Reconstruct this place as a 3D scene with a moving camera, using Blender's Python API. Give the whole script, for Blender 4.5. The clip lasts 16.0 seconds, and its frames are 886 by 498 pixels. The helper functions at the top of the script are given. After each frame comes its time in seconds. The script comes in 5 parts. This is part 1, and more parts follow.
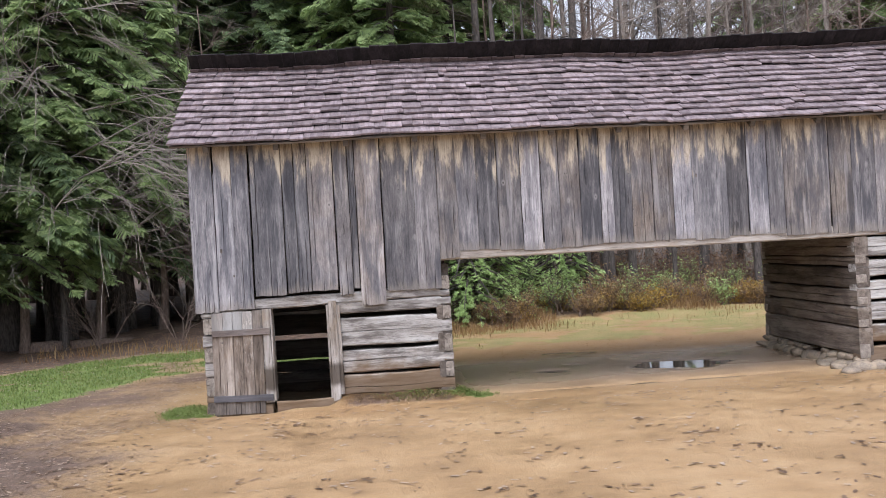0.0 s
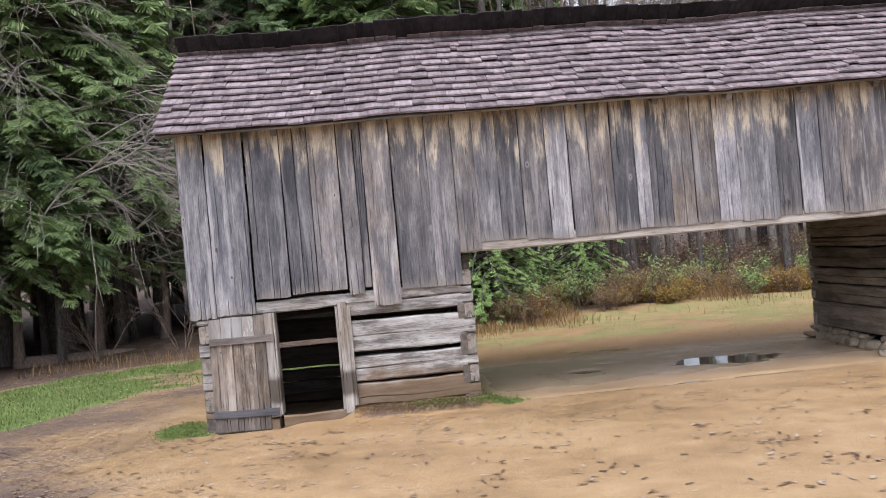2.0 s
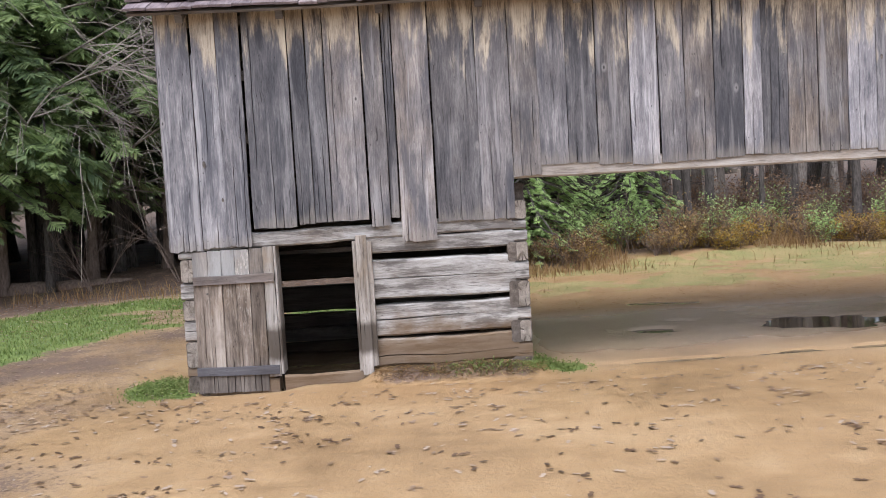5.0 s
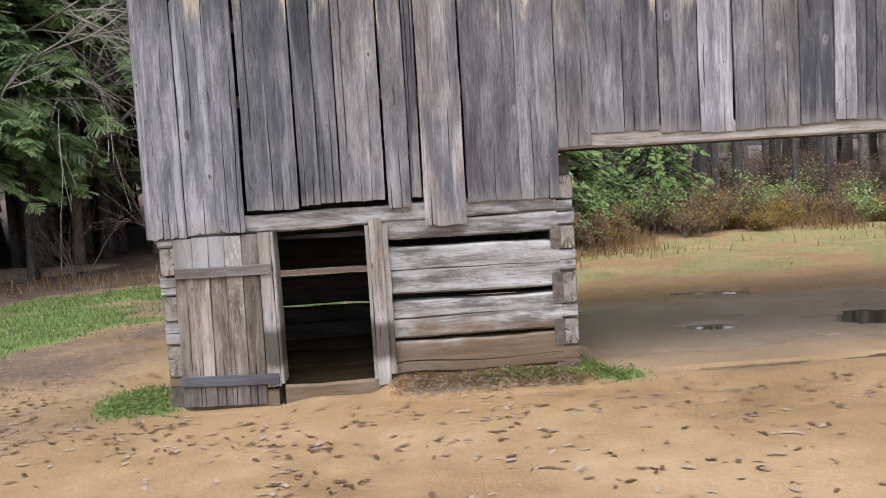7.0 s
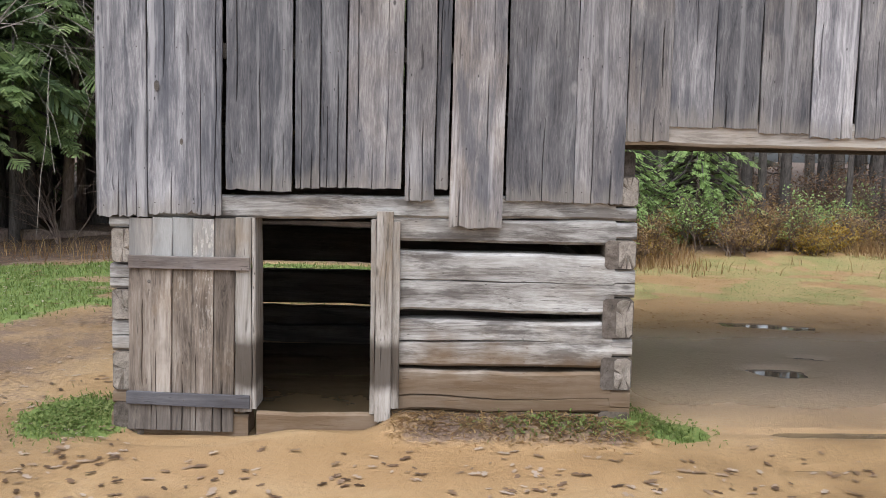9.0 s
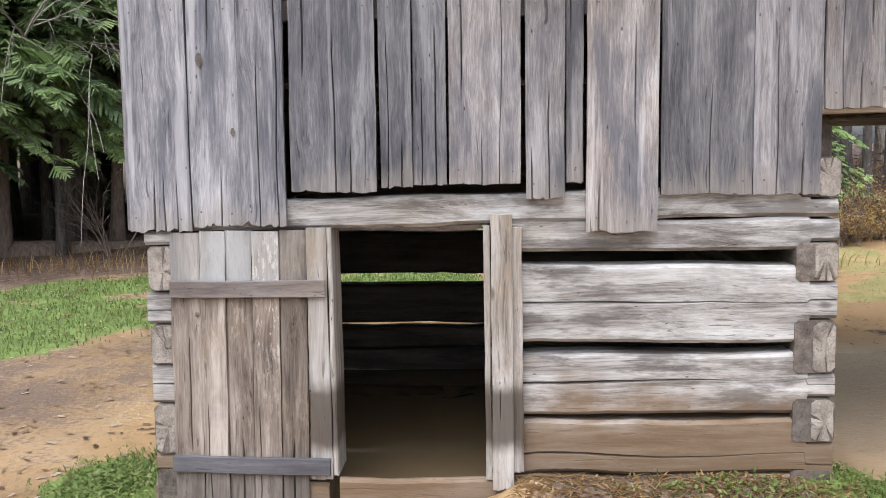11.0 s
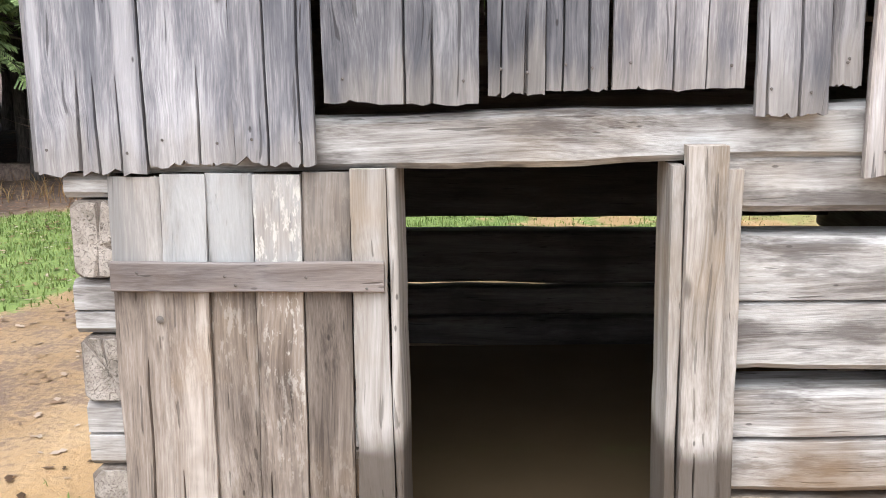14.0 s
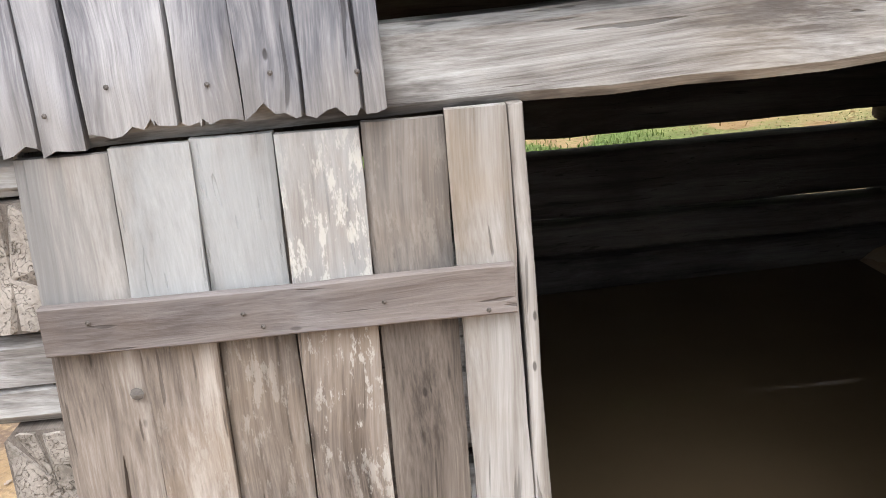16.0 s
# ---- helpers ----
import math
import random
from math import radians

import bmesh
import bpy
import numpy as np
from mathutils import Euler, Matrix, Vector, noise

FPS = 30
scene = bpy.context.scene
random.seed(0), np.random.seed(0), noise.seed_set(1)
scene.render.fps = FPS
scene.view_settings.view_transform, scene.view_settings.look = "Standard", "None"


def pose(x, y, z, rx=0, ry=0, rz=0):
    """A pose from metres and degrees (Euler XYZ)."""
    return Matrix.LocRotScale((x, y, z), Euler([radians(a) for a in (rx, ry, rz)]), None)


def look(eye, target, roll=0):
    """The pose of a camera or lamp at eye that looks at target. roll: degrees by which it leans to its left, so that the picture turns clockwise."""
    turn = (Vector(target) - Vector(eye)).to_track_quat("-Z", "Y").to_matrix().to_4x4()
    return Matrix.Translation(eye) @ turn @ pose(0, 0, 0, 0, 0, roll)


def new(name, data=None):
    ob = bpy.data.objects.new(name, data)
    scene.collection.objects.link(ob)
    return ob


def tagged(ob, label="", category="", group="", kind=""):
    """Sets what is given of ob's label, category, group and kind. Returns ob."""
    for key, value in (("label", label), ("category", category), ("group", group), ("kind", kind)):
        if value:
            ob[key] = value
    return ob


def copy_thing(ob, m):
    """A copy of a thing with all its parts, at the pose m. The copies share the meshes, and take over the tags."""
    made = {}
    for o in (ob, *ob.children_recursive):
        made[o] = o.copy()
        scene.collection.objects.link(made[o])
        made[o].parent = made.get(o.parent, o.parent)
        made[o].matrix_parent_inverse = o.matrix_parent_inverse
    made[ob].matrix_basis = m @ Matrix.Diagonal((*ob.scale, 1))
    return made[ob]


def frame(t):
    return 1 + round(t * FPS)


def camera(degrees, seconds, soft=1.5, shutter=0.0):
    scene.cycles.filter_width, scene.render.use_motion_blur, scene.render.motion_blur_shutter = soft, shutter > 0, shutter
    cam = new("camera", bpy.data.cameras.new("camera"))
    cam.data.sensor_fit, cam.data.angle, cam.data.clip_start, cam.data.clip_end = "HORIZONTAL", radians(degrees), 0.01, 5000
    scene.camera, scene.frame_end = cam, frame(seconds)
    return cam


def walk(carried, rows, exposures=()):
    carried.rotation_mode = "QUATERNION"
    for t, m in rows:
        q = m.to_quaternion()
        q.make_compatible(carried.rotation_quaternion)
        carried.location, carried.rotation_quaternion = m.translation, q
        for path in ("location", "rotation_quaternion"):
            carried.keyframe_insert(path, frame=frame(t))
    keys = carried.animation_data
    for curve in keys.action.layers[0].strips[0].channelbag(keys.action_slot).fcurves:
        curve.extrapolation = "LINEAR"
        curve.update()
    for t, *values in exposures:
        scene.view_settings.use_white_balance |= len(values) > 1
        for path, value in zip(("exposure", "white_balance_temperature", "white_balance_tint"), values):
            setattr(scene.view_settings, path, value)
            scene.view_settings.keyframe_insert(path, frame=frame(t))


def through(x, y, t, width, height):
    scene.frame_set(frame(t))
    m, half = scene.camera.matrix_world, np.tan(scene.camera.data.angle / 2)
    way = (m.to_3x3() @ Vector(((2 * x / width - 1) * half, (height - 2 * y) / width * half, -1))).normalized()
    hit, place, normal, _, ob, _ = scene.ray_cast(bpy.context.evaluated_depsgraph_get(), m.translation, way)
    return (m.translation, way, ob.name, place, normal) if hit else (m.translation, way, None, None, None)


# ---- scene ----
cam = camera(49.8, 16.0, soft=0.9)
METRES, EYE, TILT, LEAN, TURN = 12.0, 1.97, 0.0, 0.0, -5.5
ROWS = [
    (0.0, 0.0, 0.0, 0.0, -0.01, -0.2, 3.31),
    (0.5, -0.0027, 0.029, -0.0017, 0.27, -0.25, 3.18),
    (1.0, -0.0083, 0.0581, -0.0019, 0.13, -0.3, 2.93),
    (1.5, -0.0176, 0.0829, -0.002, -0.06, -0.57, 3.14),
    (2.0, -0.0134, 0.1105, -0.008, 0.43, -0.17, 5.15),
    (2.5, -0.0147, 0.1441, -0.0105, 0.23, 0.41, 5.57),
    (3.0, -0.0202, 0.1811, -0.0124, -0.66, 1.34, 4.94),
    (3.5, -0.0181, 0.2197, -0.0145, 0.8, 1.86, 2.42),
    (4.0, -0.0252, 0.2519, -0.0169, 0.96, 0.91, 2.17),
    (4.5, -0.031, 0.2867, -0.017, 1.74, -3.1, 3.05),
    (7.0, -0.0615, 0.4456, -0.0213, 1.78, -5.12, 3.42),
    (7.5, -0.0608, 0.4828, -0.0224, 1.12, -5.91, 1.74),
    (8.0, -0.0668, 0.5162, -0.023, -4.15, -5.94, 0.81),
    (8.5, -0.0725, 0.5482, -0.0234, -6.55, -6.2, 0.87),
    (9.0, -0.0727, 0.5823, -0.0241, 3.07, -5.69, -1.31),
    (9.5, -0.0813, 0.6129, -0.0288, 4.54, -5.6, -0.3),
    (10.0, -0.0906, 0.6436, -0.0286, 6.19, -5.72, 0.86),
    (12.5, -0.1361, 0.7934, -0.033, 5.53, -7.88, 0.31),
    (13.0, -0.1378, 0.8238, -0.0358, 5.06, -9.25, 0.34),
    (13.5, -0.1483, 0.8484, -0.0365, 6.28, -10.17, 0.58),
    (14.0, -0.1641, 0.8714, -0.037, 6.39, -10.99, 0.75),
    (14.5, -0.169, 0.8987, -0.0387, 8.61, -13.69, 1.79),
    (15.0, -0.1846, 0.9204, -0.0412, 8.14, -14.43, 2.36),
    (15.5, -0.2005, 0.9391, -0.0413, 0.95, -15.44, 1.79),
    (16.0, -0.2082, 0.9596, -0.0426, 0.16, -16.36, 4.98),
]
walk(cam, [(t, pose(0, 0, EYE, TILT, LEAN, TURN) @ pose(METRES * x, METRES * y, METRES * z, 90 + pitch, roll, yaw)) for t, x, y, z, yaw, pitch, roll in ROWS],
     [(0, 0.97, 5850, 15), (4.0, 1.02, 5850, 14), (4.5, 1.01, 5850, 14), (7, 0.95, 5850, 13), (8, 0.83, 5900, 13), (8.5, 0.75, 5950, 13), (9, 0.93, 5950, 10), (9.5, 1.06, 5950, 10), (10.2, 1.08, 5900, 11), (12.3, 1.63, 5900, 11), (12.5, 1.61, 5900, 12), (12.8, 1.20, 5900, 11), (13, 1.08, 5950, 10), (13.3, 1.60, 5950, 10), (13.5, 1.70, 5950, 10), (14.0, 1.66, 5950, 10), (14.2, 1.62, 5950, 10), (14.5, 1.30, 5950, 10), (15.0, 1.24, 5980, 9), (15.5, 1.26, 6000, 10), (16, 1.46, 5980, 9)])

# ---- light ----
world = bpy.data.worlds.new("overcast_sky")
scene.world = world
world.use_nodes = True
wt = world.node_tree
sky = wt.nodes.new("ShaderNodeTexSky")
sky.sky_type, sky.sun_disc = "NISHITA", False
sky.sun_elevation, sky.sun_rotation = radians(62), radians(200)
sky.air_density, sky.dust_density, sky.ozone_density = 1.0, 4.0, 1.0
soft_sky = wt.nodes.new("ShaderNodeHueSaturation")
soft_sky.inputs["Saturation"].default_value = 0.22
wt.links.new(sky.outputs[0], soft_sky.inputs["Color"])
wt.links.new(soft_sky.outputs[0], wt.nodes["Background"].inputs["Color"])
wt.nodes["Background"].inputs["Strength"].default_value = 0.15
sun_data = bpy.data.lights.new("sun", "SUN")
sun_data.energy, sun_data.angle, sun_data.color = 0.9, radians(60), (1.0, 0.97, 0.93)
sun = new("sun", sun_data)
sun.matrix_world = look((0, 0, 30), (0 + 30 * math.tan(radians(28)) * math.sin(radians(20)), 30 * math.tan(radians(28)) * math.cos(radians(20)), 0))


# ---- materials ----
class Net:
    """A small wrapper to write node materials in few lines."""

    def __init__(self, name, rough=0.9, spec=0.3):
        self.mat = bpy.data.materials.new(name)
        self.mat.use_nodes = True
        self.tree = self.mat.node_tree
        self.bsdf = self.tree.nodes["Principled BSDF"]
        self.bsdf.inputs["Roughness"].default_value = rough
        self.bsdf.inputs["Specular IOR Level"].default_value = spec

    def put(self, socket, value):
        if isinstance(value, bpy.types.NodeSocket):
            self.tree.links.new(value, socket)
        elif isinstance(value, (tuple, list)) and len(value) == 3 and socket.type == "RGBA":
            socket.default_value = (*value, 1)
        else:
            socket.default_value = value

    def node(self, kind, **inputs):
        n = self.tree.nodes.new(kind)
        for key, value in inputs.items():
            self.put(n.inputs[key], value)
        return n

    def math(self, op, a, b=0.0):
        n = self.tree.nodes.new("ShaderNodeMath")
        n.operation = op
        self.put(n.inputs[0], a)
        self.put(n.inputs[1], b)
        return n.outputs[0]

    def vec(self, op, a, b):
        n = self.tree.nodes.new("ShaderNodeVectorMath")
        n.operation = op
        self.put(n.inputs[0], a)
        self.put(n.inputs[1], b)
        return n.outputs[0]

    def mix(self, fac, a, b, blend="MIX"):
        n = self.tree.nodes.new("ShaderNodeMix")
        n.data_type, n.blend_type = "RGBA", blend
        self.put(n.inputs[0], fac)
        self.put(n.inputs[6], a)
        self.put(n.inputs[7], b)
        return n.outputs[2]

    def noise(self, vector, scale, detail=4.0, rough=0.55):
        n = self.tree.nodes.new("ShaderNodeTexNoise")
        self.put(n.inputs["Vector"], vector)
        n.inputs["Scale"].default_value = scale
        n.inputs["Detail"].default_value = detail
        n.inputs["Roughness"].default_value = rough
        return n.outputs[0]

    def ramp(self, fac, *stops):
        n = self.tree.nodes.new("ShaderNodeValToRGB")
        e = n.color_ramp.elements
        while len(e) < len(stops):
            e.new(0.5)
        for el, (at, col) in zip(e, stops):
            el.position = at
            el.color = (*col, 1) if isinstance(col, tuple) else (col, col, col, 1)
        self.put(n.inputs[0], fac)
        return n.outputs[0]

    def span(self, value, lo, hi, a=0.0, b=1.0):
        n = self.tree.nodes.new("ShaderNodeMapRange")
        n.interpolation_type = "SMOOTHSTEP"
        for key, v in zip((0, 1, 2, 3, 4), (value, lo, hi, a, b)):
            self.put(n.inputs[key], v)
        return n.outputs[0]

    def coords(self, kind="Object"):
        return self.tree.nodes.new("ShaderNodeTexCoord").outputs[kind]

    def place(self):
        return self.tree.nodes.new("ShaderNodeNewGeometry").outputs["Position"]

    def island(self):
        return self.tree.nodes.new("ShaderNodeNewGeometry").outputs["Random Per Island"]

    def random(self):
        return self.tree.nodes.new("ShaderNodeObjectInfo").outputs["Random"]

    def attr(self, name):
        n = self.tree.nodes.new("ShaderNodeAttribute")
        n.attribute_name = name
        return n.outputs["Fac"]

    def part_z(self, v):
        n = self.tree.nodes.new("ShaderNodeSeparateXYZ")
        self.put(n.inputs[0], v)
        return n.outputs[2]

    def bump(self, height, strength, distance=0.01):
        n = self.tree.nodes.new("ShaderNodeBump")
        n.inputs["Strength"].default_value = strength
        n.inputs["Distance"].default_value = distance
        self.put(n.inputs["Height"], height)
        self.put(self.bsdf.inputs["Normal"], n.outputs[0])

    def pits(self, vector, squeeze):
        """Old nail holes and worm holes, in loose groups."""
        cells = self.tree.nodes.new("ShaderNodeTexVoronoi")
        self.put(cells.inputs["Vector"], self.vec("MULTIPLY", vector, squeeze))
        cells.inputs["Scale"].default_value = 17
        return self.math("MULTIPLY", self.span(cells.outputs[0], 0.045, 0.085, 1.0, 0.0), self.span(self.noise(vector, 2.3, 3), 0.47, 0.55))

    def colour(self, c):
        self.put(self.bsdf.inputs["Base Color"], c)


def wood(name, along, dark, mid, light, warm, warm_amount=0.35, spread=0.35, rough=0.88, per_island=False, stretch=0.07):
    """Old wood with its grain along one local axis; every piece takes its own shade and its own stretch of grain."""
    n = Net(name, rough, 0.25)
    dark, mid, light, warm = [tuple(0.72 * c for c in tone) for tone in (dark, mid, light, warm)]
    r = n.island() if per_island else n.random()
    shift = n.node("ShaderNodeCombineXYZ", X=n.math("MULTIPLY", r, 31.0), Y=n.math("MULTIPLY", r, 17.0), Z=n.math("MULTIPLY", r, 53.0)).outputs[0]
    base = n.vec("ADD", n.coords(), shift)
    squeeze = [1.0, 1.0, 1.0]
    squeeze[along] = stretch
    grain_at = n.vec("MULTIPLY", base, tuple(squeeze))
    # let the grain lines wander a little
    wander = n.noise(n.vec("MULTIPLY", base, tuple(0.7 if i == along else 2.5 for i in range(3))), 1.5, 2)
    grain_at = n.vec("ADD", grain_at, n.node("ShaderNodeCombineXYZ", X=n.math("MULTIPLY", wander, 0.10), Y=n.math("MULTIPLY", wander, 0.05), Z=n.math("MULTIPLY", wander, 0.10)).outputs[0])
    hair = n.noise(grain_at, 310, 3, 0.6)
    fine = n.math("ADD", n.math("MULTIPLY", n.noise(grain_at, 95, 5, 0.65), 0.6), n.math("MULTIPLY", hair, 0.4))
    broad = n.noise(grain_at, 17, 4, 0.6)
    patch = n.noise(n.vec("MULTIPLY", base, tuple(0.28 if i == along else 1.3 for i in range(3))), 3.2, 5, 0.6)
    blot = n.noise(n.vec("ADD", base, (5.3, 1.7, 9.1)), 2.1, 4, 0.6)
    fac = n.math("ADD", n.math("ADD", n.math("MULTIPLY", fine, 0.30), n.math("MULTIPLY", broad, 0.35)), n.math("MULTIPLY", patch, 0.35))
    col = n.ramp(fac, (0.405, dark), (0.495, mid), (0.595, light))
    col = n.mix(n.math("MULTIPLY", n.span(blot, 0.48, 0.7), warm_amount), col, warm)
    col = n.mix(n.math("MULTIPLY", n.span(n.noise(n.vec("ADD", base, (2.2, 8.8, 3.3)), 1.4, 5, 0.65), 0.53, 0.72), 0.55), col, dark)
    # a narrow dark check here and there
    check = n.span(n.noise(grain_at, 75, 2, 0.4), 0.29, 0.33, 1.0, 0.0)
    col = n.mix(n.math("MULTIPLY", check, 0.5), col, tuple(c * 0.3 for c in dark))
    # small knots
    spots = n.tree.nodes.new("ShaderNodeTexVoronoi")
    n.put(spots.inputs["Vector"], n.vec("MULTIPLY", base, tuple(0.5 if i == along else 1.0 for i in range(3))))
    spots.inputs["Scale"].default_value = 3.4
    knot = n.span(spots.outputs[0], 0.035, 0.085, 1.0, 0.0)
    col = n.mix(n.math("MULTIPLY", knot, 0.7), col, tuple(c * 0.5 for c in dark))
    shade = n.math("ADD", n.math("MULTIPLY", n.math("FRACT", n.math("MULTIPLY", r, 7.31)), spread * 2), 1.0 - spread)
    col = n.mix(1.0, col, n.node("ShaderNodeCombineColor", Red=shade, Green=shade, Blue=shade).outputs[0], "MULTIPLY")
    n.bump(n.math("SUBTRACT", n.math("ADD", n.math("MULTIPLY", fine, 0.5), broad), n.math("MULTIPLY", check, 0.8)), 0.55, 0.006)
    col = n.mix(n.math("MULTIPLY", n.pits(base, tuple(0.4 if i == along else 1.0 for i in range(3))), 0.7), col, tuple(c * 0.25 for c in dark))
    n.last = col
    n.colour(col)
    n.base, n.patch, n.blot, n.broad, n.fine = base, patch, blot, broad, fine
    return n


def siding_material():
    """Weathered boards. The object colour holds each board's own age: red its tone, green its warmth, blue its foot (in 4 m)."""
    n = Net("weathered_siding", 0.88, 0.25)
    r = n.random()
    own = n.node("ShaderNodeSeparateColor", Color=n.tree.nodes.new("ShaderNodeObjectInfo").outputs["Color"])
    tone, warm, foot = own.outputs[0], own.outputs[1], n.math("MULTIPLY", own.outputs[2], 4.0)
    shift = n.node("ShaderNodeCombineXYZ", X=n.math("MULTIPLY", r, 31.0), Y=n.math("MULTIPLY", r, 17.0), Z=n.math("MULTIPLY", r, 53.0)).outputs[0]
    base = n.vec("ADD", n.coords(), shift)
    wander = n.noise(n.vec("MULTIPLY", base, (2.2, 2.2, 0.8)), 1.6, 3)
    bend = n.node("ShaderNodeCombineXYZ", X=n.math("MULTIPLY", wander, 0.13), Y=n.math("MULTIPLY", wander, 0.05)).outputs[0]
    along = n.vec("ADD", n.vec("MULTIPLY", base, (1.0, 1.0, 0.045)), bend)
    hair, fine, broad = n.noise(along, 300, 3, 0.65), n.noise(along, 85, 4, 0.7), n.noise(along, 13, 4, 0.6)
    patch = n.noise(n.vec("ADD", n.vec("MULTIPLY", base, (1.5, 1.5, 0.42)), bend), 3.4, 6, 0.62)
    cloud = n.noise(n.vec("ADD", base, (5.3, 1.7, 9.1)), 1.7, 5, 0.62)
    fac = n.math("ADD", n.math("ADD", n.math("MULTIPLY", hair, 0.21), n.math("MULTIPLY", fine, 0.22)), n.math("ADD", n.math("MULTIPLY", broad, 0.20), n.math("MULTIPLY", patch, 0.37)))
    grey = n.ramp(fac, (0.375, (0.046, 0.046, 0.054)), (0.50, (0.150, 0.144, 0.151)), (0.615, (0.315, 0.303, 0.303)))
    brown = n.ramp(fac, (0.375, (0.056, 0.043, 0.034)), (0.50, (0.178, 0.142, 0.112)), (0.615, (0.345, 0.295, 0.24)))
    col = n.mix(n.math("MULTIPLY", warm, n.span(cloud, 0.36, 0.62, 0.35, 1.0)), grey, brown)
    # blue-black weather stains with long tongues, and bleached streaks along the grain
    stain = n.span(n.noise(n.vec("ADD", n.vec("MULTIPLY", base, (1.6, 1.6, 0.30)), n.vec("ADD", bend, (3.3, 0.0, 7.7))), 3.0, 6, 0.66), 0.49, 0.64)
    col = n.mix(n.math("MULTIPLY", stain, 0.72), col, (0.060, 0.061, 0.071))
    pale = n.span(n.noise(n.vec("MULTIPLY", n.vec("ADD", base, (1.1, 4.0, 0.0)), (1.0, 1.0, 0.05)), 13, 4, 0.6), 0.56, 0.66)
    col = n.mix(n.math("MULTIPLY", pale, 0.45), col, (0.36, 0.345, 0.345))
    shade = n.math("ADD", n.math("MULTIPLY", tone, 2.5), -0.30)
    col = n.mix(1.0, col, n.node("ShaderNodeCombineColor", Red=shade, Green=shade, Blue=shade).outputs[0], "MULTIPLY")
    z = n.part_z(n.place())
    # the feet are worn to raw pale wood, in a ragged fringe
    low = n.math("SUBTRACT", n.math("SUBTRACT", z, foot), n.math("MULTIPLY", n.math("SUBTRACT", broad, 0.3), 0.45))
    col = n.mix(n.math("MULTIPLY", n.span(low, -0.07, 0.06, 1.0, 0.0), 0.5), col, n.mix(fine, (0.13, 0.112, 0.095), (0.31, 0.28, 0.245)))
    # under the eave the boards kept their fresh straw colour, in ragged tongues
    edge = n.math("ADD", z, n.math("ADD", n.math("MULTIPLY", n.math("SUBTRACT", patch, 0.5), 2.6), n.math("ADD", n.math("MULTIPLY", n.math("SUBTRACT", broad, 0.5), 1.3), n.math("MULTIPLY", n.math("SUBTRACT", n.math("FRACT", n.math("MULTIPLY", r, 9.7)), 0.55), 0.35))))
    fresh = n.math("MULTIPLY", n.span(edge, 2.98, 3.45), 0.78)
    col = n.mix(fresh, col, n.mix(n.span(fac, 0.42, 0.58), (0.17, 0.128, 0.088), (0.56, 0.475, 0.35)))
    # checks along the grain, knots
    check = n.span(n.noise(along, 55, 2, 0.4), 0.275, 0.305, 1.0, 0.0)
    col = n.mix(n.math("MULTIPLY", check, 0.6), col, (0.018, 0.016, 0.016))
    spots = n.tree.nodes.new("ShaderNodeTexVoronoi")
    n.put(spots.inputs["Vector"], n.vec("MULTIPLY", base, (1.0, 1.0, 0.55)))
    spots.inputs["Scale"].default_value = 3.6
    ring = n.span(spots.outputs[0], 0.05, 0.12, 1.0, 0.0)
    col = n.mix(n.math("MULTIPLY", ring, 0.45), col, (0.33, 0.31, 0.30))
    col = n.mix(n.math("MULTIPLY", n.span(spots.outputs[0], 0.02, 0.05, 1.0, 0.0), 0.8), col, (0.03, 0.026, 0.024))
    n.colour(col)
    pits = n.pits(base, (1.0, 1.0, 0.4))
    n.colour(n.mix(n.math("MULTIPLY", pits, 0.75), col, (0.022, 0.019, 0.018)))
    n.bump(n.math("SUBTRACT", n.math("ADD", n.math("MULTIPLY", fine, 0.7), broad), n.math("ADD", n.math("MULTIPLY", check, 0.9), n.math("MULTIPLY", pits, 0.5))), 0.6, 0.006)
    return n.mat


def log_material():
    n = wood("hewn_log_wood", 0, (0.17, 0.147, 0.13), (0.47, 0.445, 0.415), (0.74, 0.722, 0.69), (0.50, 0.40, 0.285), 0.25, 0.12, stretch=0.075)
    z = n.part_z(n.place())
    # dried mud splashed on the lowest logs, with an uneven upper edge
    mud = n.span(n.math("ADD", z, n.math("MULTIPLY", n.blot, 0.7)), 0.58, 0.86, 0.85, 0.0)
    # grey-black weather stains running along the grain
    streak = n.span(n.noise(n.vec("MULTIPLY", n.vec("ADD", n.base, (4.4, 0.0, 2.0)), (0.55, 1.0, 2.6)), 2.7, 6, 0.68), 0.49, 0.62)
    col = n.mix(n.math("MULTIPLY", streak, 0.72), n.last, (0.075, 0.064, 0.058))
    n.colour(n.mix(mud, col, n.mix(n.broad, (0.10, 0.061, 0.031), (0.195, 0.126, 0.066))))
    return n.mat


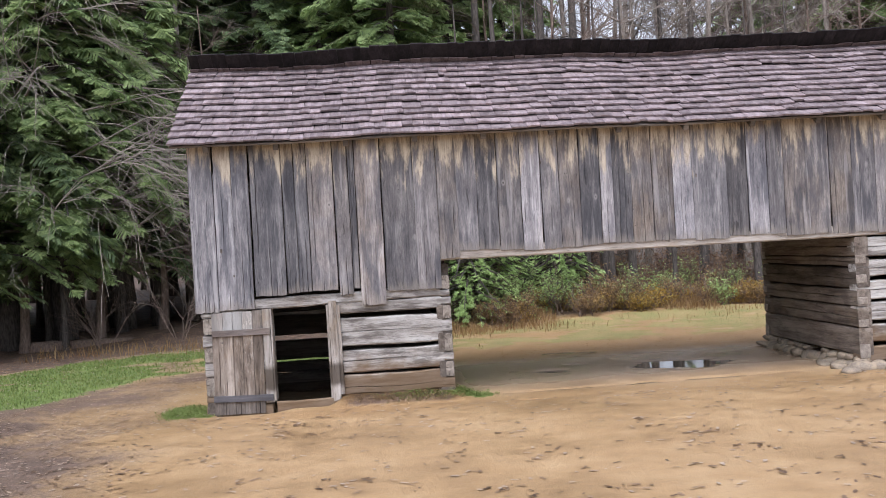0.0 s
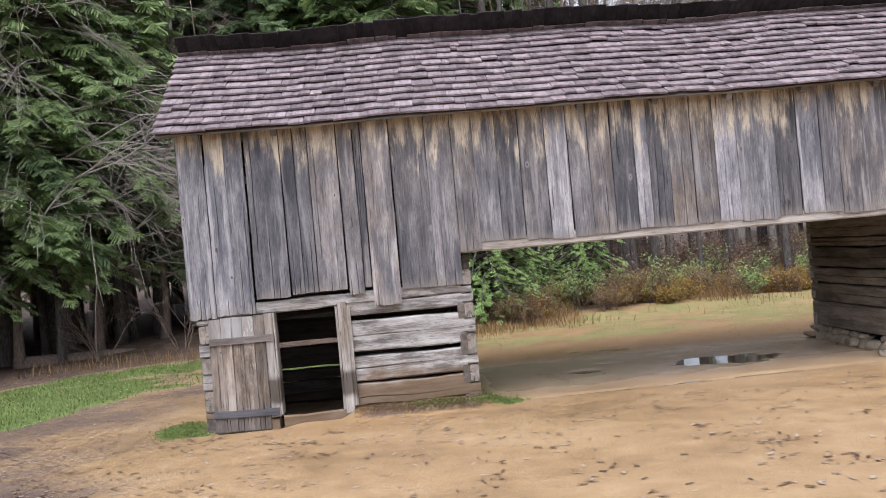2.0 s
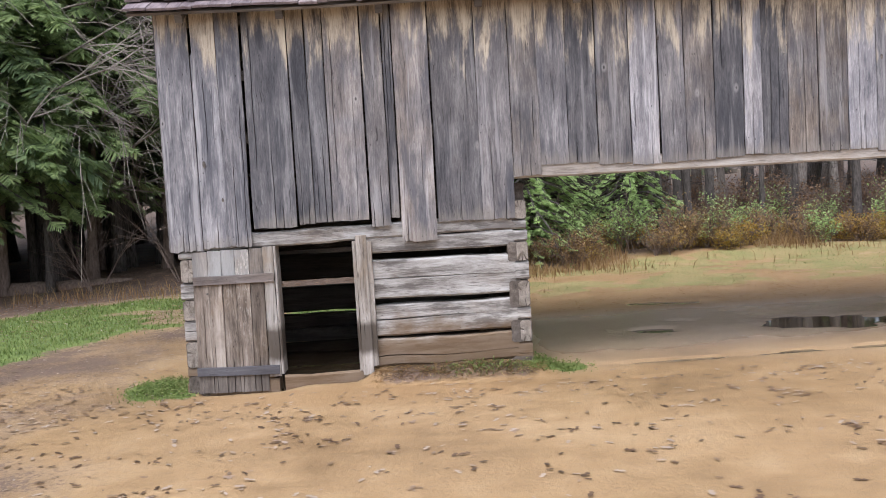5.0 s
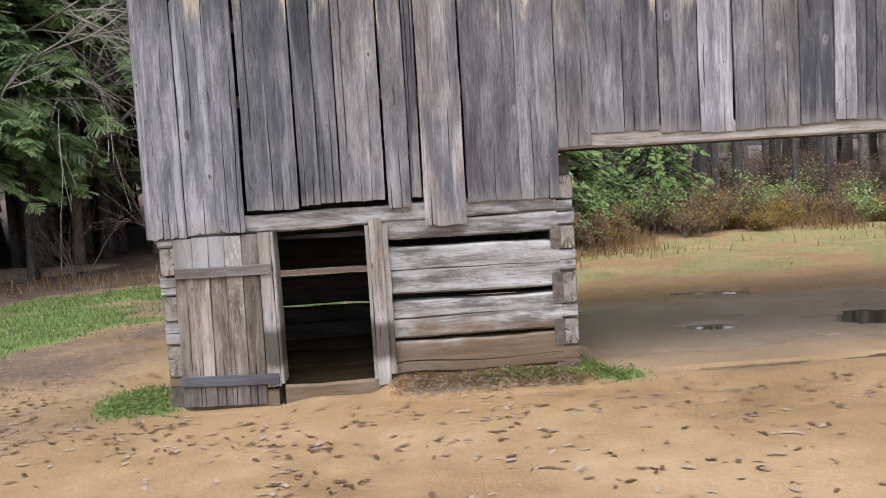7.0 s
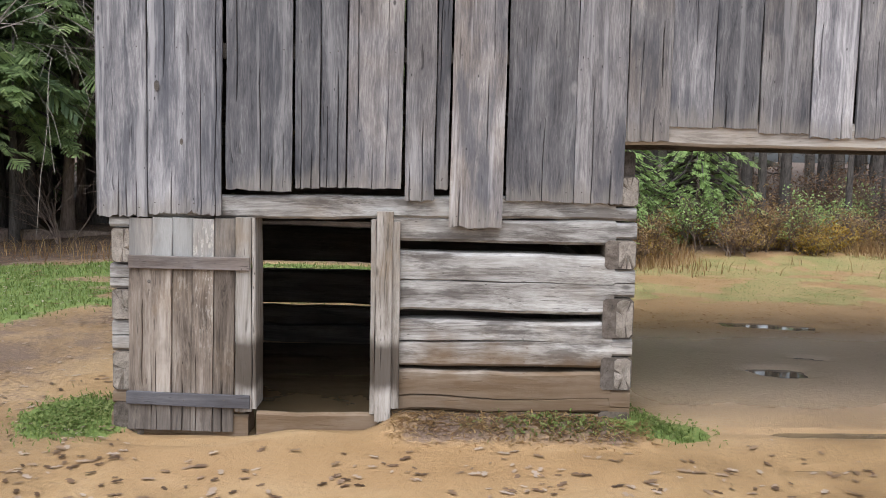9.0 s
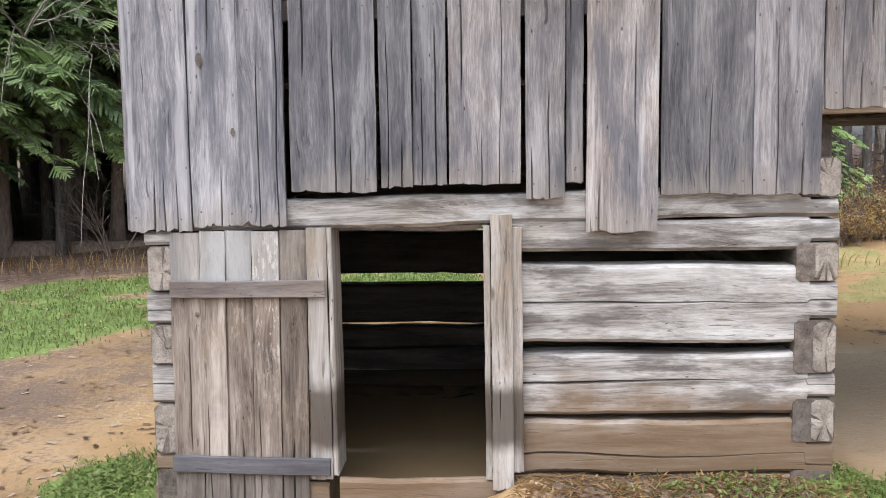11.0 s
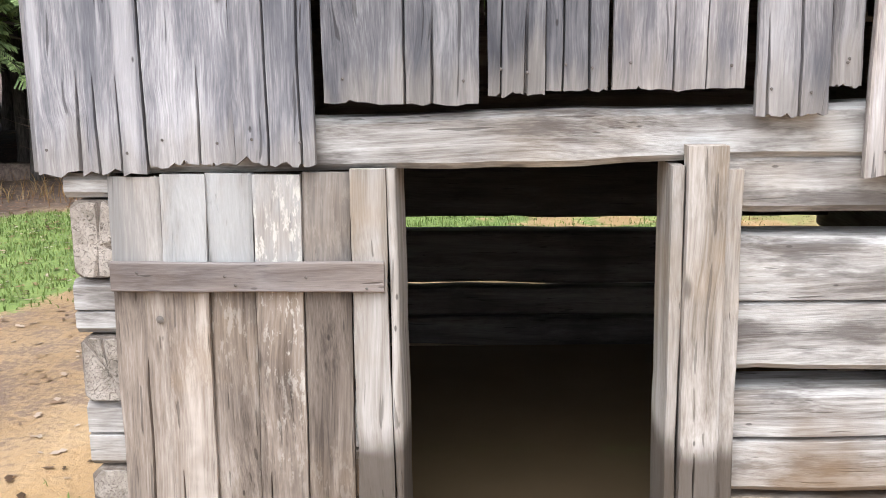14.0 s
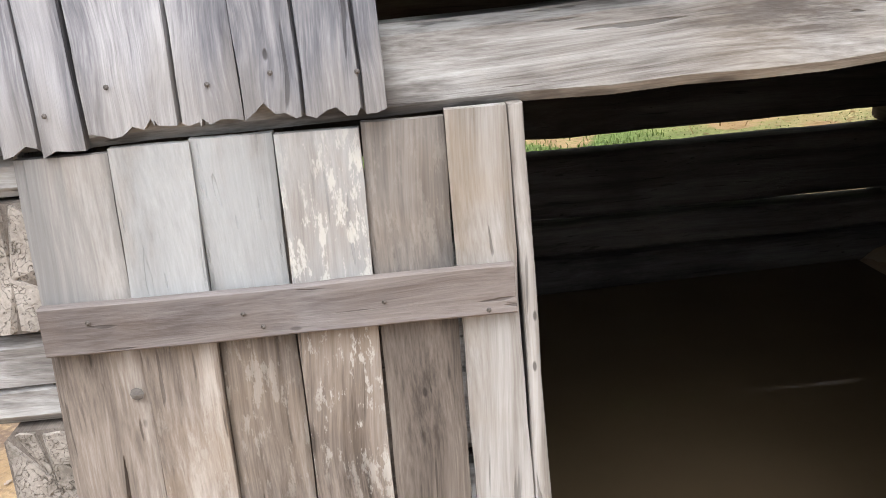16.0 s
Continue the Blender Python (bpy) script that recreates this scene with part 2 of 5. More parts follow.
def door_material():
    n = wood("door_plank_wood", 2, (0.10, 0.078, 0.062), (0.265, 0.215, 0.175), (0.50, 0.435, 0.375), (0.31, 0.22, 0.14), 0.45, 0.22, stretch=0.06)
    z = n.part_z(n.place())
    # silver-grey, rain-washed wood above the upper batten, pale flaking patches below
    # (the object colour holds each plank's own wear: red how silvery its head is, green how much pale flaking)
    own = n.node("ShaderNodeSeparateColor", Color=n.tree.nodes.new("ShaderNodeObjectInfo").outputs["Color"])
    top = n.span(n.math("ADD", z, n.math("MULTIPLY", n.blot, 0.06)), 0.97, 0.99)
    silver = n.mix(n.math("ADD", n.math("MULTIPLY", n.fine, 0.6), n.math("MULTIPLY", n.patch, 0.4)), (0.16, 0.15, 0.14), (0.47, 0.47, 0.46))
    rinsed = n.span(n.noise(n.vec("MULTIPLY", n.vec("ADD", n.base, (7.0, 0.0, 1.0)), (1.6, 1.0, 0.5)), 5.5, 4, 0.6), 0.36, 0.60, 0.45, 1.0)
    col = n.mix(n.math("MULTIPLY", n.math("MULTIPLY", top, own.outputs[0]), rinsed), n.last, silver)
    flake = n.math("MULTIPLY", n.span(n.noise(n.vec("MULTIPLY", n.base, (1.0, 1.0, 0.30)), 48, 6, 0.75), 0.53, 0.59), n.span(n.blot, 0.42, 0.62))
    col = n.mix(n.math("MULTIPLY", flake, own.outputs[1]), col, (0.50, 0.465, 0.41))
    soaked = n.span(n.math("ADD", z, n.math("MULTIPLY", n.math("SUBTRACT", n.blot, 0.5), 0.25)), -0.04, 0.10, 0.5, 0.0)
    n.colour(n.mix(soaked, col, n.mix(n.fine, (0.055, 0.05, 0.048), (0.12, 0.11, 0.105))))
    return n.mat


def jamb_material():
    n = wood("jamb_wood", 2, (0.15, 0.122, 0.095), (0.36, 0.32, 0.28), (0.56, 0.52, 0.48), (0.40, 0.29, 0.18), 0.40, 0.15, stretch=0.06)
    z = n.part_z(n.place())
    # rubbed, dark greasy patch near the foot, as animals leave it
    blob = n.math("ADD", n.math("ABSOLUTE", n.math("SUBTRACT", z, 0.30)), n.math("MULTIPLY", n.blot, 0.25))
    stain = n.math("MULTIPLY", n.span(blob, 0.22, 0.32, 1.0, 0.0), 0.88)
    n.colour(n.mix(stain, n.last, (0.06, 0.046, 0.034)))
    return n.mat


def end_grain_material():
    n = Net("log_end_grain", 0.9, 0.2)
    r = n.random()
    shift = n.node("ShaderNodeCombineXYZ", X=n.math("MULTIPLY", r, 3.0), Y=n.math("MULTIPLY", r, 9.0), Z=n.math("MULTIPLY", r, 5.0)).outputs[0]
    v = n.vec("ADD", n.coords(), shift)
    cell = n.tree.nodes.new("ShaderNodeTexVoronoi")
    cell.feature = "DISTANCE_TO_EDGE"
    n.put(cell.inputs["Vector"], n.vec("ADD", n.vec("MULTIPLY", v, (1.0, 1.0, 0.6)), n.node("ShaderNodeCombineXYZ", X=n.math("MULTIPLY", n.noise(v, 14, 4), 0.35), Z=n.math("MULTIPLY", n.noise(v, 21, 4), 0.25)).outputs[0]))
    cell.inputs["Scale"].default_value = 26
    split = n.span(cell.outputs[0], 0.0, 0.035, 1.0, 0.0)
    fine, broad = n.noise(v, 120, 5, 0.7), n.noise(v, 14, 5)
    col = n.ramp(n.math("ADD", n.math("MULTIPLY", fine, 0.4), n.math("MULTIPLY", broad, 0.6)), (0.36, (0.15, 0.128, 0.105)), (0.64, (0.40, 0.35, 0.30)))
    n.colour(n.mix(n.math("MULTIPLY", split, 0.55), col, (0.06, 0.045, 0.035)))
    n.bump(n.math("SUBTRACT", n.math("ADD", broad, n.math("MULTIPLY", fine, 0.4)), split), 0.8, 0.008)
    return n.mat


SIDING = siding_material()
LOG = log_material()
DOOR = door_material()
JAMB = jamb_material()
END = end_grain_material()
BATTEN = wood("batten_wood", 0, (0.14, 0.115, 0.105), (0.27, 0.235, 0.22), (0.40, 0.36, 0.34), (0.30, 0.22, 0.16), 0.3, 0.15).mat
DARK_BATTEN = wood("dark_batten_wood", 0, (0.075, 0.07, 0.075), (0.125, 0.12, 0.13), (0.19, 0.18, 0.19), (0.12, 0.1, 0.09), 0.2, 0.1).mat
# darker copy of the log wood: the shade is put into its colour
SHADE_TONED_LOG = wood("shade_toned_log_wood", 0, (0.075, 0.06, 0.05), (0.18, 0.15, 0.125), (0.32, 0.275, 0.235), (0.26, 0.19, 0.125), 0.35, 0.22).mat
# darkest log copy, for inside and behind boards: indoor shade put into the colour
SHADE_DARK_LOG = wood("shade_dark_inner_log", 0, (0.075, 0.065, 0.058), (0.15, 0.13, 0.115), (0.26, 0.23, 0.20), (0.19, 0.15, 0.11), 0.3, 0.2).mat
BEAM = wood("beam_wood", 0, (0.20, 0.165, 0.135), (0.42, 0.375, 0.33), (0.60, 0.56, 0.51), (0.42, 0.31, 0.20), 0.35, 0.12).mat
SHINGLE = wood("shingle_wood", 1, (0.145, 0.114, 0.117), (0.265, 0.212, 0.218), (0.385, 0.318, 0.325), (0.28, 0.20, 0.18), 0.30, 0.26).mat
SHINGLE_STUFF = wood("far_shingle_wood", 1, (0.145, 0.114, 0.117), (0.265, 0.212, 0.218), (0.385, 0.318, 0.325), (0.28, 0.20, 0.18), 0.30, 0.26, per_island=True).mat
# shingle wood painted nearly black for the shade under the ridge overhang
COMB = wood("underside_shade_shingle_wood", 1, (0.015, 0.013, 0.014), (0.028, 0.024, 0.026), (0.05, 0.044, 0.046), (0.035, 0.03, 0.026), 0.3, 0.3, per_island=True).mat
IRON_NET = Net("rusty_nail_iron", 0.6, 0.5)
IRON_NET.bsdf.inputs["Metallic"].default_value = 0.6
IRON_NET.colour(IRON_NET.ramp(IRON_NET.noise(IRON_NET.coords(), 300, 3), (0.35, (0.05, 0.042, 0.036)), (0.65, (0.16, 0.14, 0.125))))
IRON = IRON_NET.mat


def stone_material():
    n = Net("field_stone", 0.85, 0.3)
    v = n.vec("ADD", n.coords(), n.node("ShaderNodeCombineXYZ", X=n.math("MULTIPLY", n.random(), 40.0)).outputs[0])
    a, b = n.noise(v, 6, 6, 0.65), n.noise(v, 55, 4)
    n.colour(n.mix(n.span(a, 0.4, 0.62), n.ramp(b, (0.3, (0.15, 0.12, 0.09)), (0.7, (0.28, 0.235, 0.185))), (0.33, 0.265, 0.19)))
    n.bump(n.math("ADD", a, n.math("MULTIPLY", b, 0.3)), 0.7, 0.02)
    return n.mat


STONE = stone_material()


def ground_material():
    n = Net("muddy_yard_ground", 0.6, 0.4)
    p = n.place()
    big, mid, fine, grit = n.noise(p, 0.55, 5, 0.6), n.noise(p, 3.0, 6, 0.6), n.noise(p, 24, 5, 0.65), n.noise(p, 140, 3, 0.6)
    grass, litter, wet, clay = n.attr("grass"), n.attr("litter"), n.attr("wet"), n.attr("clay")
    mud = n.ramp(n.math("ADD", n.math("MULTIPLY", big, 0.6), n.math("MULTIPLY", mid, 0.4)), (0.36, (0.235, 0.146, 0.068)), (0.5, (0.335, 0.215, 0.104)), (0.64, (0.415, 0.285, 0.152)))
    mud = n.mix(n.math("MULTIPLY", n.span(fine, 0.45, 0.75), 0.35), mud, (0.165, 0.105, 0.06))
    # crumbs of bark and twig trodden into the mud, thicker in some places
    specks = n.tree.nodes.new("ShaderNodeTexVoronoi")
    n.put(specks.inputs["Vector"], n.vec("MULTIPLY", p, (1.0, 1.9, 1.0)))
    specks.inputs["Scale"].default_value = 21
    speck = n.math("MULTIPLY", n.span(n.math("ADD", specks.outputs[0], n.math("MULTIPLY", n.noise(p, 60, 3), 0.25)), 0.20, 0.30, 1.0, 0.0), n.span(n.noise(p, 1.7, 4, 0.65), 0.47, 0.66))
    mud = n.mix(n.math("MULTIPLY", speck, 0.7), mud, (0.075, 0.05, 0.034))
    mud = n.mix(n.math("MULTIPLY", clay, 0.6), mud, (0.30, 0.18, 0.08))
    # wet mud painted paler than dry, standing in for the sky's sheen on it
    wet_sheen = n.mix(fine, (0.42, 0.312, 0.212), (0.57, 0.44, 0.318))
    col = n.mix(wet, mud, wet_sheen)
    soil = n.ramp(n.math("ADD", n.math("MULTIPLY", fine, 0.6), n.math("MULTIPLY", mid, 0.4)), (0.34, (0.035, 0.024, 0.018)), (0.5, (0.095, 0.062, 0.043)), (0.66, (0.20, 0.135, 0.095)))
    # the masks get ragged edges from the noise
    rag = n.math("MULTIPLY", n.math("SUBTRACT", n.math("ADD", n.math("MULTIPLY", mid, 0.55), n.math("MULTIPLY", fine, 0.45)), 0.5), 2.0)
    lit = n.span(n.math("ADD", litter, n.math("MULTIPLY", rag, 0.9)), 0.35, 0.65)
    # brown, trodden earth where litter lies thinly
    col = n.mix(n.math("MULTIPLY", n.span(n.math("ADD", litter, n.math("MULTIPLY", rag, 0.5)), 0.05, 0.6), 0.75), col, n.mix(mid, (0.10, 0.066, 0.042), (0.25, 0.172, 0.11)))
    col = n.mix(lit, col, soil)
    turf = n.ramp(n.math("ADD", n.math("MULTIPLY", fine, 0.5), n.math("MULTIPLY", mid, 0.5)), (0.35, (0.065, 0.085, 0.02)), (0.52, (0.125, 0.18, 0.04)), (0.68, (0.21, 0.24, 0.075)))
    turf = n.mix(n.math("MULTIPLY", clay, n.span(n.noise(p, 1.3, 5, 0.65), 0.36, 0.62, 0.50, 0.88)), turf, n.mix(fine, (0.22, 0.16, 0.065), (0.40, 0.295, 0.135)))
    gr = n.span(n.math("ADD", grass, n.math("MULTIPLY", rag, 1.0)), 0.38, 0.62)
    n.colour(n.mix(gr, col, turf))
    smooth = n.math("SUBTRACT", n.math("ADD", 0.50, n.math("MULTIPLY", n.math("ADD", gr, lit), 0.35)), n.math("MULTIPLY", wet, 0.32))
    n.put(n.bsdf.inputs["Roughness"], n.math("ADD", smooth, n.math("MULTIPLY", n.math("SUBTRACT", big, 0.5), 0.5)))
    n.bump(n.math("ADD", n.math("MULTIPLY", fine, 0.7), n.math("ADD", n.math("MULTIPLY", mid, 1.2), n.math("MULTIPLY", grit, 0.25))), 0.6, 0.02)
    return n.mat


GROUND = ground_material()


def water_material(name, dark, light):
    n = Net(name, 0.03, 0.5)
    n.bsdf.inputs["IOR"].default_value = 1.33
    p = n.place()
    n.colour(n.mix(n.noise(p, 2.0, 3), dark, light))
    n.bump(n.noise(p, 7, 2), 0.02, 0.01)
    return n.mat


WATER = water_material("muddy_water", (0.10, 0.072, 0.042), (0.17, 0.122, 0.07))
SILT_WATER = water_material("silty_water", (0.105, 0.074, 0.041), (0.17, 0.12, 0.067))


def leaf_material(name, stops, rough=0.6, through=0.5):
    """Leaves and needles: every small leaf takes its own shade, and lets some light through."""
    n = Net(name, rough, 0.3)
    at = n.math("ADD", n.math("MULTIPLY", n.island(), 0.45), n.math("MULTIPLY", n.noise(n.place(), 0.75, 4, 0.6), 0.55))
    col = n.ramp(at, *stops)
    n.colour(col)
    tr = n.node("ShaderNodeBsdfTranslucent", Color=col)
    both = n.node("ShaderNodeMixShader", Fac=through)
    n.tree.links.new(n.bsdf.outputs[0], both.inputs[1])
    n.tree.links.new(tr.outputs[0], both.inputs[2])
    out = n.tree.nodes["Material Output"]
    n.tree.links.new(both.outputs[0], out.inputs["Surface"])
    return n.mat


HEMLOCK = leaf_material("hemlock_needles", ((0.25, (0.085, 0.125, 0.066)), (0.5, (0.17, 0.235, 0.115)), (0.78, (0.29, 0.365, 0.155))))
PINE = leaf_material("bright_pine_needles", ((0.25, (0.13, 0.18, 0.08)), (0.5, (0.24, 0.325, 0.13)), (0.78, (0.37, 0.45, 0.19))))
FRESH = leaf_material("young_hemlock_needles", ((0.25, (0.19, 0.28, 0.095)), (0.5, (0.33, 0.46, 0.16)), (0.78, (0.48, 0.60, 0.25))))
GRASS = leaf_material("green_grass", ((0.25, (0.085, 0.12, 0.03)), (0.5, (0.165, 0.225, 0.058)), (0.78, (0.28, 0.30, 0.115))))
STRAW = leaf_material("dry_grass", ((0.25, (0.16, 0.085, 0.035)), (0.5, (0.30, 0.19, 0.085)), (0.78, (0.44, 0.33, 0.16))))
YELLOW = leaf_material("yellow_leaves", ((0.25, (0.28, 0.15, 0.025)), (0.5, (0.42, 0.27, 0.05)), (0.78, (0.40, 0.33, 0.10))))
RUSSET = leaf_material("russet_leaves", ((0.25, (0.10, 0.055, 0.03)), (0.5, (0.19, 0.11, 0.062)), (0.78, (0.33, 0.22, 0.13))))
DEAD_LEAF = leaf_material("wet_dead_leaves", ((0.22, (0.06, 0.036, 0.022)), (0.42, (0.13, 0.078, 0.048)), (0.54, (0.23, 0.15, 0.095)), (0.68, (0.38, 0.30, 0.24))), 0.32, 0.05)


def bark_material(name, dark, light):
    n = Net(name, 0.92, 0.2)
    v = n.vec("MULTIPLY", n.place(), (1.0, 1.0, 0.22))
    a, b = n.noise(v, 26, 6, 0.65), n.noise(n.place(), 1.3, 3)
    n.colour(n.mix(n.math("MULTIPLY", b, 0.5), n.ramp(a, (0.36, dark), (0.64, light)), tuple(0.5 * (d + l) for d, l in zip(dark, light))))
    n.bump(a, 0.8, 0.03)
    return n.mat


BARK = bark_material("dark_conifer_bark", (0.035, 0.03, 0.027), (0.14, 0.122, 0.108))
PALE_BARK = bark_material("pale_twig_bark", (0.12, 0.10, 0.085), (0.33, 0.29, 0.25))
BROWN_BARK = bark_material("brown_twig_bark", (0.085, 0.062, 0.05), (0.24, 0.18, 0.145))


def backdrop_material():
    n = Net("far_wood", 1.0, 0.0)
    p = n.place()
    a = n.noise(n.vec("MULTIPLY", p, (1.0, 1.0, 0.10)), 1.1, 6, 0.7)
    b = n.noise(p, 0.55, 6, 0.65)
    col = n.ramp(a, (0.38, (0.04, 0.034, 0.028)), (0.52, (0.12, 0.10, 0.08)), (0.66, (0.24, 0.20, 0.165)))
    n.colour(n.mix(n.span(b, 0.45, 0.62), col, n.mix(a, (0.06, 0.09, 0.045), (0.17, 0.22, 0.11))))
    return n.mat


BACKDROP = backdrop_material()


# ---- builders ----
def mesh_of(name, verts, faces, material, smooth=False):
    me = bpy.data.meshes.new(name)
    me.from_pydata([tuple(v) for v in verts], [], [tuple(f) for f in faces])
    me.materials.append(material)
    if smooth:
        me.polygons.foreach_set("use_smooth", [True] * len(me.polygons))
    me.update()
    return me


def part_data(name, me, parent, label="", m=None):
    ob = new(name, me)
    ob.parent = parent
    if m is not None:
        ob.matrix_basis = m
    return tagged(ob, label)


def standing(parent, m):
    """The pose under a parent that puts a part at the pose m of the whole barn."""
    while parent.parent:
        m = parent.matrix_basis.inverted() @ m
        parent = parent.parent
    return m


def part(name, geo, material, parent, label="", m=None, smooth=False):
    """Links (verts, faces) as one mesh object under a thing or under a part."""
    return part_data(name, mesh_of(name, geo[0], geo[1], material, smooth), parent, label, m)


def thing(name, label, category, group="", m=None):
    ob = new(name)
    ob.empty_display_size = 0.2
    if m is not None:
        ob.matrix_basis = m
    return tagged(ob, label, category, group)


def box_geo(x0, x1, y0, y1, z0, z1, bevel=0.0):
    bm = bmesh.new()
    bmesh.ops.create_cube(bm, size=1)
    for v in bm.verts:
        v.co = (x0 + (v.co.x + 0.5) * (x1 - x0), y0 + (v.co.y + 0.5) * (y1 - y0), z0 + (v.co.z + 0.5) * (z1 - z0))
    if bevel:
        bmesh.ops.bevel(bm, geom=bm.edges[:], offset=bevel, segments=1, affect="EDGES")
    bm.verts.index_update()
    geo = [v.co.copy() for v in bm.verts], [[v.index for v in f.verts] for f in bm.faces]
    bm.free()
    return geo


def merged(geos):
    verts, faces = [], []
    for v, f in geos:
        k = len(verts)
        verts += list(v)
        faces += [[i + k for i in q] for q in f]
    return verts, faces


def rings_geo(rings):
    """Skin over closed rings of equal length, with both ends closed."""
    n = len(rings[0])
    verts = [p for r in rings for p in r]
    faces = []
    for k in range(len(rings) - 1):
        for i in range(n):
            j = (i + 1) % n
            faces.append([k * n + i, k * n + j, (k + 1) * n + j, (k + 1) * n + i])
    faces.append(list(range(n))[::-1])
    faces.append([(len(rings) - 1) * n + i for i in range(n)])
    return verts, faces


def log_geo(length, z0, z1, thick, seed, end_a=None, end_b=None, crack=None, rough=0.008, drop=0.0, step=0.12, tenon=0.13, chamfer=0.018):
    """A hewn log along +x, its outer face at y = 0 and its body behind it; end_a and end_b narrow its ends to notched tenons.
    drop: how much higher the far end lies."""
    rng = random.Random(seed)
    count = max(4, int(length / step))
    xs = [length * i / count for i in range(count + 1)]
    if end_a:
        xs = [0, tenon, tenon + 0.012] + [x for x in xs if x > tenon + 0.05]
    if end_b:
        xs = [x for x in xs if x < length - tenon - 0.05] + [length - tenon - 0.012, length - tenon, length]
    rings = []
    for x in xs:
        a, b = z0, z1
        lift = drop * x / length
        if end_a and x <= tenon:
            a, b = end_a
        elif end_b and x >= length - tenon:
            a, b = end_b
        else:
            a += lift + (noise.noise((x * 1.7, seed * 3.1, 0)) * 2.0 + noise.noise((x * 6, seed, 5))) * rough
            b += lift + (noise.noise((x * 1.7, seed * 3.1, 9)) * 2.0 + noise.noise((x * 6, seed, 14))) * rough
        f = noise.noise((x * 1.3, seed * 1.9, 3)) * 0.008 + noise.noise((x * 7, seed, 8)) * 0.003
        c = chamfer
        mid = a + (b - a) * ((crack if crack else 0.5) + 0.06 * noise.noise((x * 1.5, seed, 21)))
        open_by = max(0.0, 0.5 + noise.noise((x * 1.1, seed, 33))) if crack else 0.0
        gap, deep = 0.006 * open_by, 0.035 * open_by
        rings.append([Vector(p) for p in ((x, f + c, a), (x, f, a + c), (x, f, mid - gap - 0.003), (x, f + deep, mid), (x, f, mid + gap + 0.003),
                                          (x, f, b - c), (x, f + c, b), (x, thick - c, b), (x, thick, b - c), (x, thick, a + c), (x, thick - c, a))])
    return rings_geo(rings)


def board_geo(x0t, x1t, x0b, x1b, zb, zt, thick, seed, ragged=0.012, broken=None, splits=0, rows=16):
    """A sawn board along z, its face at y = 0: wandering edges, a slightly cupped face, checks that run up from its foot,
    and a worn lower end."""
    rng = random.Random(seed)
    wide = x1b - x0b
    checks = []
    for _ in range(splits):
        u = rng.uniform(0.14, 0.86)
        if all(abs(u - c[0]) > 0.13 for c in checks):
            foot = 0.0 if rng.random() < 0.75 else rng.uniform(0.2, 0.6)
            checks.append((u, foot, foot + rng.choice((0.07, 0.12, 0.2, 0.35, 0.6)), rng.uniform(0.0025, 0.006) / wide, rng.uniform(0, 99)))
    us = sorted([i / 14 for i in range(15)] + [u + d * w for u, _, _, w, _ in checks for d in (-1, 0, 1)])
    us = [u for i, u in enumerate(us) if all(abs(u - c[0]) <= c[3] * 1.01 or abs(u - c[0]) > c[3] * 2 for c in checks)]
    cup = rng.uniform(-0.008, 0.008)
    wear = [zb + ragged * (1.0 * noise.noise((u * 3, seed, 3)) + 0.9 * noise.noise((u * 13, seed, 6)) + (rng.uniform(0.2, 0.6) if rng.random() < 0.15 else 0.0)) for u in us]
    levels = sorted(set([0.0, 0.012, 0.03, 0.06] + [i / rows for i in range(1, rows + 1)]))
    front, back = [], []
    for s in levels:
        xl, xr = x0b + (x0t - x0b) * s, x1b + (x1t - x1b) * s
        wob_l = 0.006 * noise.noise((s * 4, seed * 2.3, 1)) + 0.003 * noise.noise((s * 19, seed, 2))
        wob_r = 0.006 * noise.noise((s * 4, seed * 2.3, 11)) + 0.003 * noise.noise((s * 19, seed, 12))
        for c, u in enumerate(us):
            x = xl + wob_l + (xr + wob_r - xl - wob_l) * u
            y = cup * (2 * u - 1) ** 2 + 0.006 * noise.noise((x * 2, seed, s * 2.5)) + (0.003 if u in (0.0, 1.0) else 0.0)
            z = wear[c] + (zt - wear[c]) * s
            for u0, a, b, w, k in checks:
                if abs(u - u0) < w * 1.01:
                    x += 0.010 * noise.noise((s * 5, k, 0))
                    if abs(u - u0) < w * 0.5 and a <= s <= b:
                        y += 0.020
                        z += 0.004 if s == 0.0 and a == 0.0 else 0.0
            if broken and u == 0.0:
                x += broken * min(1.0, max(0.0, s - 0.84) / 0.05)
            front.append(Vector((x, y, z)))
            back.append(Vector((x, y + thick, z)))
    n, rows = len(us), len(levels) - 1
    k = len(front)
    verts, faces = front + back, []
    for r in range(rows):
        for c in range(n - 1):
            a = r * n + c
            faces.append([a, a + 1, a + n + 1, a + n])
            faces.append([k + a, k + a + n, k + a + n + 1, k + a + 1])
        for c in (0, n - 1):
            a = r * n + c
            faces.append([a, a + n, k + a + n, k + a] if c == 0 else [a, k + a, k + a + n, a + n])
    for c in range(n - 1):
        faces.append([c, k + c, k + c + 1, c + 1])
        a = rows * n + c
        faces.append([a, a + 1, k + a + 1, k + a])
    return verts, faces


# ---- ground ----
TABLES = {}


